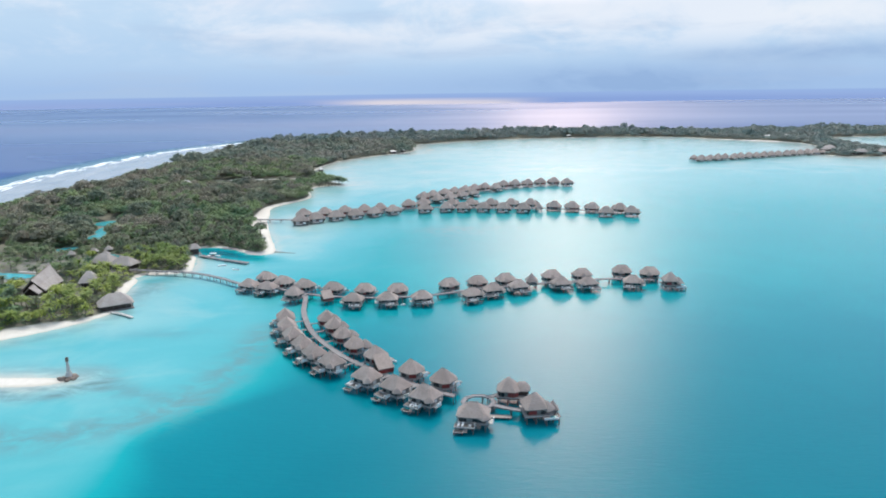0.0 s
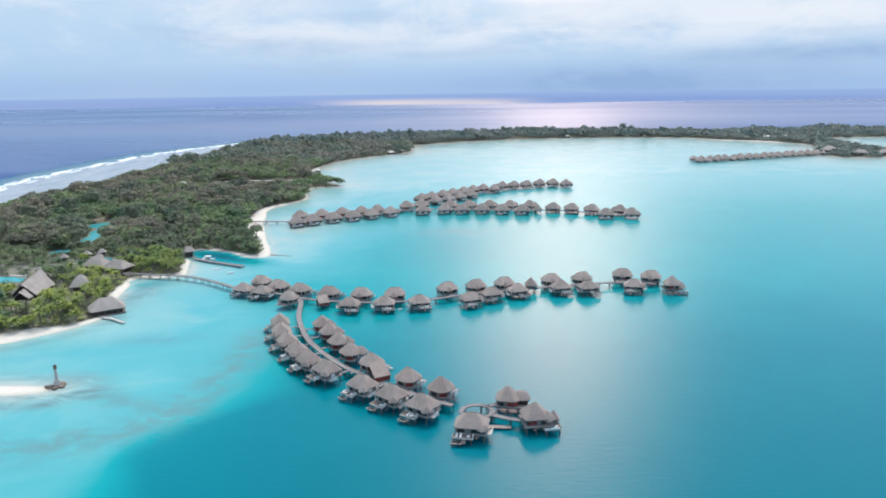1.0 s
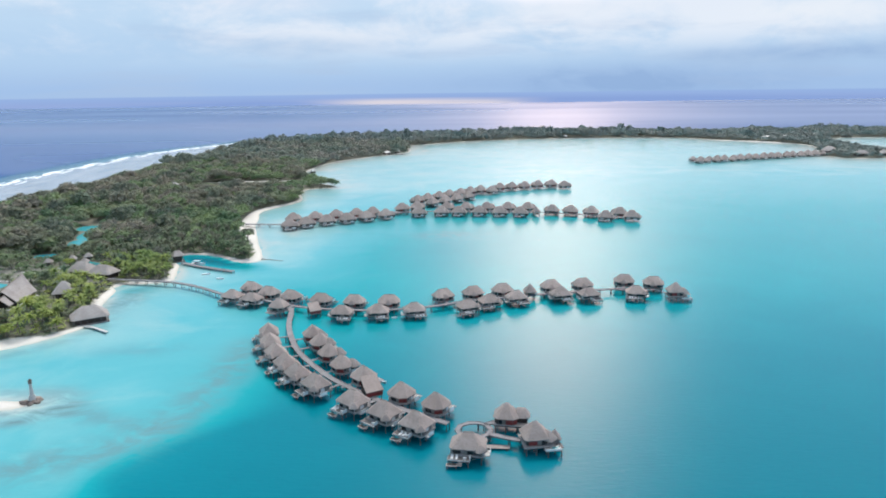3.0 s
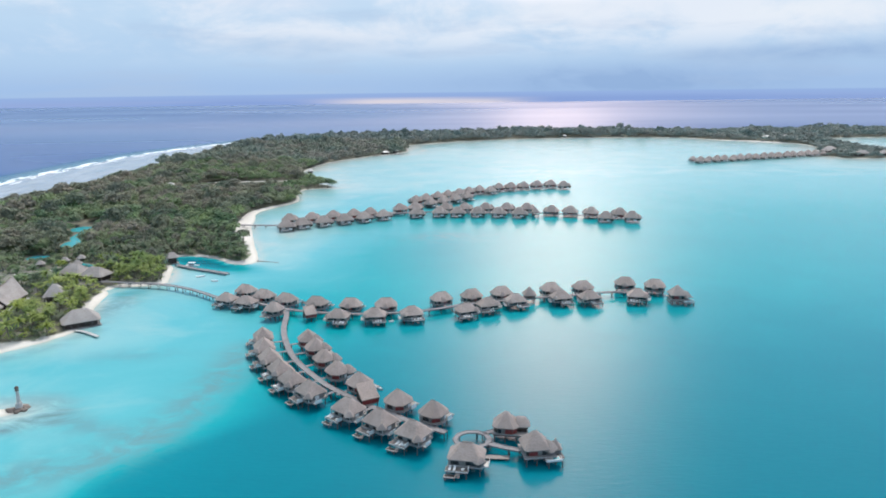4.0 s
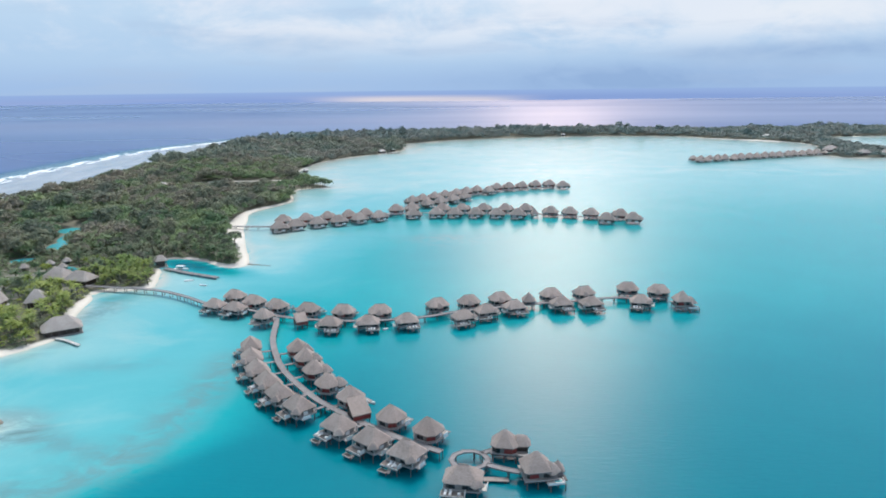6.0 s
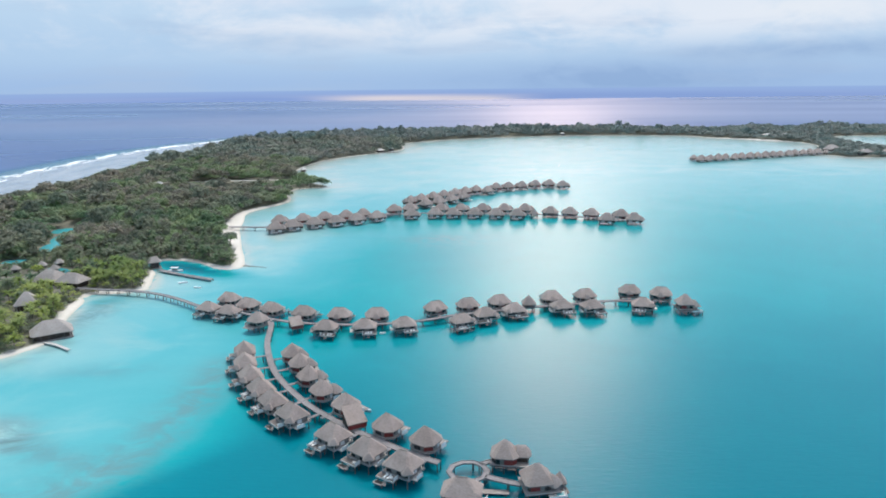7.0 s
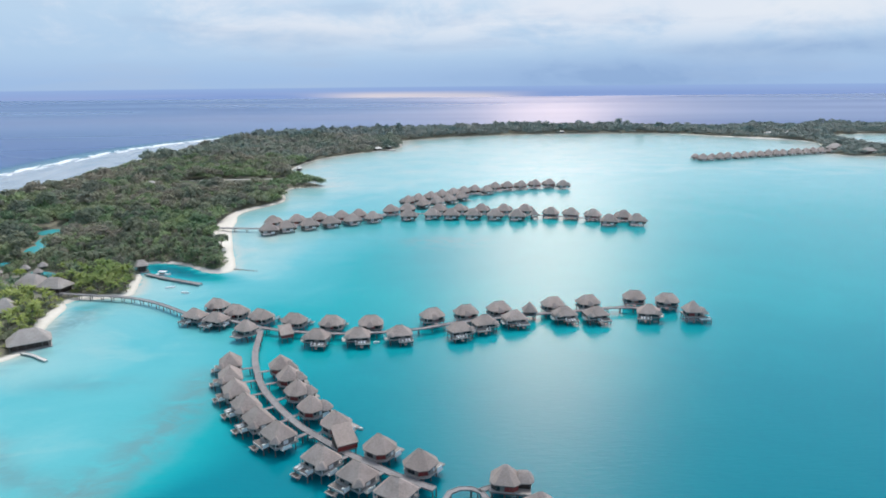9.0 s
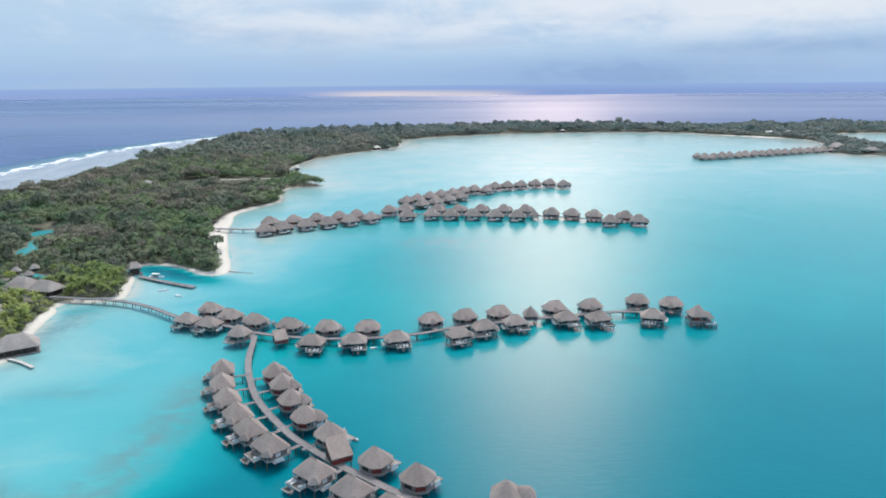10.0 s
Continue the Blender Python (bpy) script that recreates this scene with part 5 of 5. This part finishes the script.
groups["garden_palm"] += [(-147 + 2.1 * k + 1.2 * math.sin(k * 5.0), 764 + 1.3 * k + 3.5 * math.sin(k * 3.1), 0.6) for k in range(12)]
for kind, leaves, label in (("palm", "palm_leaves", "coconut palm with drooping yellow-green fronds near the beach"), ("garden_palm", "garden_leaves", "coconut palm with dull green fronds")):
    palms = [coconut_palm(11, 6.0, 0.8, leaves), coconut_palm(12, 7.2, -1.1, leaves), coconut_palm(13, 5.0, 0.4, leaves), coconut_palm(14, 8.2, 1.5, leaves)]
    used = set()
    for n, (x, y, z) in enumerate(groups[kind]):
        spot = pose(x, y, z, 0, 0, (n * 77) % 360)
        k = n if n < 4 else int(rng.integers(0, 4))
        if k not in used:
            used.add(k)
            ob = palms[k]
            ob.matrix_basis = spot
        else:
            ob = copy_thing(palms[k], spot)
        tagged(ob, label + (" on the sandy spit" if y > 700 else ""), "palm tree", "coconut palms by the resort")


def single_tree(name, seed, material, wide, tall, cards):
    """A tree with a forked, tapered trunk and an uneven crown of leaf clumps."""
    r = np.random.default_rng(seed)
    thing = empty(name)
    bm = bmesh.new()
    for lean, foot, head, thick in ((0.0, -0.3, tall * 0.55, 0.26), (1.1, tall * 0.22, tall * 0.62, 0.14), (-1.0, tall * 0.28, tall * 0.60, 0.12)):
        base, tip = Vector((0, 0, foot)), Vector((lean, lean * 0.4, head))
        way_ = (tip - base).to_track_quat("Z", "Y").to_matrix().to_4x4()
        bmesh.ops.create_cone(bm, cap_ends=True, segments=6, radius1=thick, radius2=thick * 0.4, depth=(tip - base).length, matrix=Matrix.Translation((base + tip) / 2) @ way_)
    part("trunk", bm, "bark", thing)
    lobes = [(0, 0, 0.62, 1.0), (0.45, 0.25, 0.52, 0.62), (-0.4, 0.35, 0.55, 0.6), (0.1, -0.5, 0.5, 0.6), (-0.3, -0.3, 0.75, 0.5)]
    verts = np.concatenate([crown_cards(r, int(cards * f), 0.17) * (wide * f, wide * f, tall * 0.36 * f) + (x * wide, y * wide, h * tall) for x, y, h, f in lobes]).reshape(-1, 3)
    mesh = quick_mesh("crown", verts, np.arange(len(verts)).reshape(-1, 4))
    mesh.materials.append(MATERIALS[material])
    new("crown", mesh).parent = thing
    return thing


kinds = [("ironwood_tree", single_tree("ironwood_tree", 21, "ironwood_leaves", 2.9, 9.5, 120), "grey-green ironwood tree at the wood's edge"),
         ("broadleaf_tree", single_tree("broadleaf_tree", 22, "broad_leaves", 3.4, 7.6, 120), "green broadleaf tree at the wood's edge"),
         ("broadleaf_tree", single_tree("broadleaf_tree", 23, "palm_leaves", 3.0, 6.2, 110), "yellow-green shade tree near the resort")]
placed = set()
for n, (x, y, z, k, sp) in enumerate(singles):
    which = (2 if n % 2 else 1) if y < 440 else (0 if n % 4 else 1)
    name, model, label = kinds[which]
    spot = pose(x, y, z, 0, 0, (n * 67) % 360)
    if which in placed:
        ob = copy_thing(model, spot)
    else:
        placed.add(which)
        ob = model
        ob.matrix_basis = spot
    ob.scale = (k, k, 0.8 + 0.25 * k)
    tagged(ob, label, "tree", "trees along the wood's edge")

# ---------------------------------------------------------------- small things


def boat(name, length, wide, label, m, canopy=True):
    thing = empty(name, m)
    tagged(thing, label, "boat")
    bm = bmesh.new()
    rows = []
    for k in range(9):
        u = k / 8
        b = wide / 2 * (1 - max(0.0, (u - 0.45) / 0.55) ** 2.2) + 0.02
        x, rise = (u - 0.5) * length, 0.35 * max(0.0, u - 0.5)
        rows.append([bm.verts.new(p) for p in ((x, -b, 0.65 + rise), (x, -b * 0.8, -0.1), (x, b * 0.8, -0.1), (x, b, 0.65 + rise), (x, b * 0.82, 0.60 + rise), (x, -b * 0.82, 0.60 + rise))])
    for a, b in zip(rows, rows[1:]):
        for k in range(6):
            bm.faces.new((a[k], a[(k + 1) % 6], b[(k + 1) % 6], b[k]))
    bm.faces.new(rows[0][::-1]), bm.faces.new(rows[-1])
    bmesh.ops.recalc_face_normals(bm, faces=bm.faces)
    part("hull", bm, "boat_hull", thing)
    if canopy:
        part("canopy", boxed(-length * 0.08, 0, 2.1, length * 0.5, wide * 0.85, 0.12, bevel=0.04), "white_paint", thing)
        post = part("post", pole(0.04, 1.6, 6), "post_timber", thing)
        for n, (x, y) in enumerate(((-0.3, -0.38), (0.14, -0.38), (-0.3, 0.38), (0.14, 0.38))):
            (post if n == 0 else again("post", post, Matrix(), thing)).matrix_basis = pose(x * length, y * wide, 0.55)
        part("bench", boxed(-length * 0.1, 0, 0.6, length * 0.35, wide * 0.4, 0.35), "red_timber", thing)


boat("launch", 9.0, 2.8, "white launch with a flat canopy at the jetty", pose(-155.5, 441.5, 0, 0, 0, -8))
boat("outrigger", 5.0, 1.1, "small white canoe afloat in the shallow bay", pose(-142, 416, 0, 0, 0, 20), False)
boat("outrigger", 4.4, 1.1, "small white canoe afloat in the shallow bay", pose(-130.5, 406, 0, 0, 0, -15), False)
boat("kayak", 2.6, 0.8, "tiny white kayak afloat beside the villas", pose(-24, 260.7, 0, 0, 0, -30), False)
boat("kayak", 2.4, 0.8, "tiny white kayak afloat behind a thatched villa", pose(-28.5, 266, 0, 0, 0, 60), False)
boat("kayak", 2.6, 0.8, "tiny white kayak afloat between two villas", pose(-25, 333.2, 0, 0, 0, 10), False)


pontoon = tagged(empty("pontoon", pose(14.4, 212.6, 0, 0, 0, -4)), "low grey timber pontoon between the end villas", "pontoon")
part("deck", boxed(0, 0, 0.55, 7.0, 2.0, 0.2, bevel=0.03), "grey_timber", pontoon)
float_part = part("float", boxed(0, 0, -0.3, 0.8, 1.8, 0.85), "post_timber", pontoon)
float_part.matrix_basis = pose(-2.6, 0, 0)
again("float", float_part, pose(2.6, 0, 0), pontoon)


def rock(seed, size):
    bm = bmesh.new()
    bmesh.ops.create_icosphere(bm, subdivisions=2, radius=size)
    for v in bm.verts:
        v.co *= 1 + 0.45 * noise.noise(v.co * (1.3 / size) + Vector((seed * 3.1, 0, 0)))
        v.co.z *= 0.7
    return bm


for n, (x, y, size) in enumerate([(-147.5, 246.6, 1.5), (-145.4, 247.4, 1.3), (-144.6, 249.2, 1.6), (-146.6, 249.6, 1.2), (-149.2, 247.2, 0.9), (-143.6, 247.0, 1.0), (-145.2, 245.4, 0.9)]):
    ob = part("rock", rock(n, size), "rock")
    ob.matrix_basis = pose(x, y, 0.25)
    tagged(ob, "dark weathered boulder at the tip of the sandbar", "rock", "boulders on the sandbar")
for n in range(9):
    ob = part("rock", rock(n + 20, 0.75 - 0.03 * n), "rock")
    ob.matrix_basis = pose(-118.0 + 1.7 * n, 451.6 - 0.5 * n + 0.3 * math.sin(n * 2.4), 0.05)
    tagged(ob, "low dark stone in a thin spit off the point", "rock", "stones of the spit")
beacon = tagged(empty("beacon", pose(-145.8, 248.2, 0)), "slim stone beacon with a dark lantern head on boulders", "beacon")
part("footing", pole(1.5, 2.6, 10, 1.0), "pale_timber", beacon)
part("column", pole(0.72, 4.4, 10, 0.42), "pale_timber", beacon).matrix_basis = pose(0, 0, 2.5)
part("lantern", pole(0.66, 1.1, 10, 0.55), "rock", beacon).matrix_basis = pose(0, 0, 6.9)
part("cap", pole(0.8, 0.6, 10, 0.08), "dark_timber", beacon).matrix_basis = pose(0, 0, 8.0)

# a pale track across the wood
track = curve_points([(-300, 806), (-262, 813), (-225, 820), (-191, 826), (-172, 824)], 4.0)
bm = bmesh.new()
tz = ground_at(track[:, 0], track[:, 1])[0] + 0.35
rows = [[bm.verts.new((x, y + k, z + 0.5 * (k == 0))) for k in (-0.9, 0, 0.9)] for (x, y), z in zip(track, tz)]
for a, b in zip(rows, rows[1:]):
    for k in (0, 1):
        bm.faces.new((a[k], b[k], b[k + 1], a[k + 1]))
tagged(part("track", bm, "sand"), "pale sandy track crossing the wooded island", "track", kind="structure")
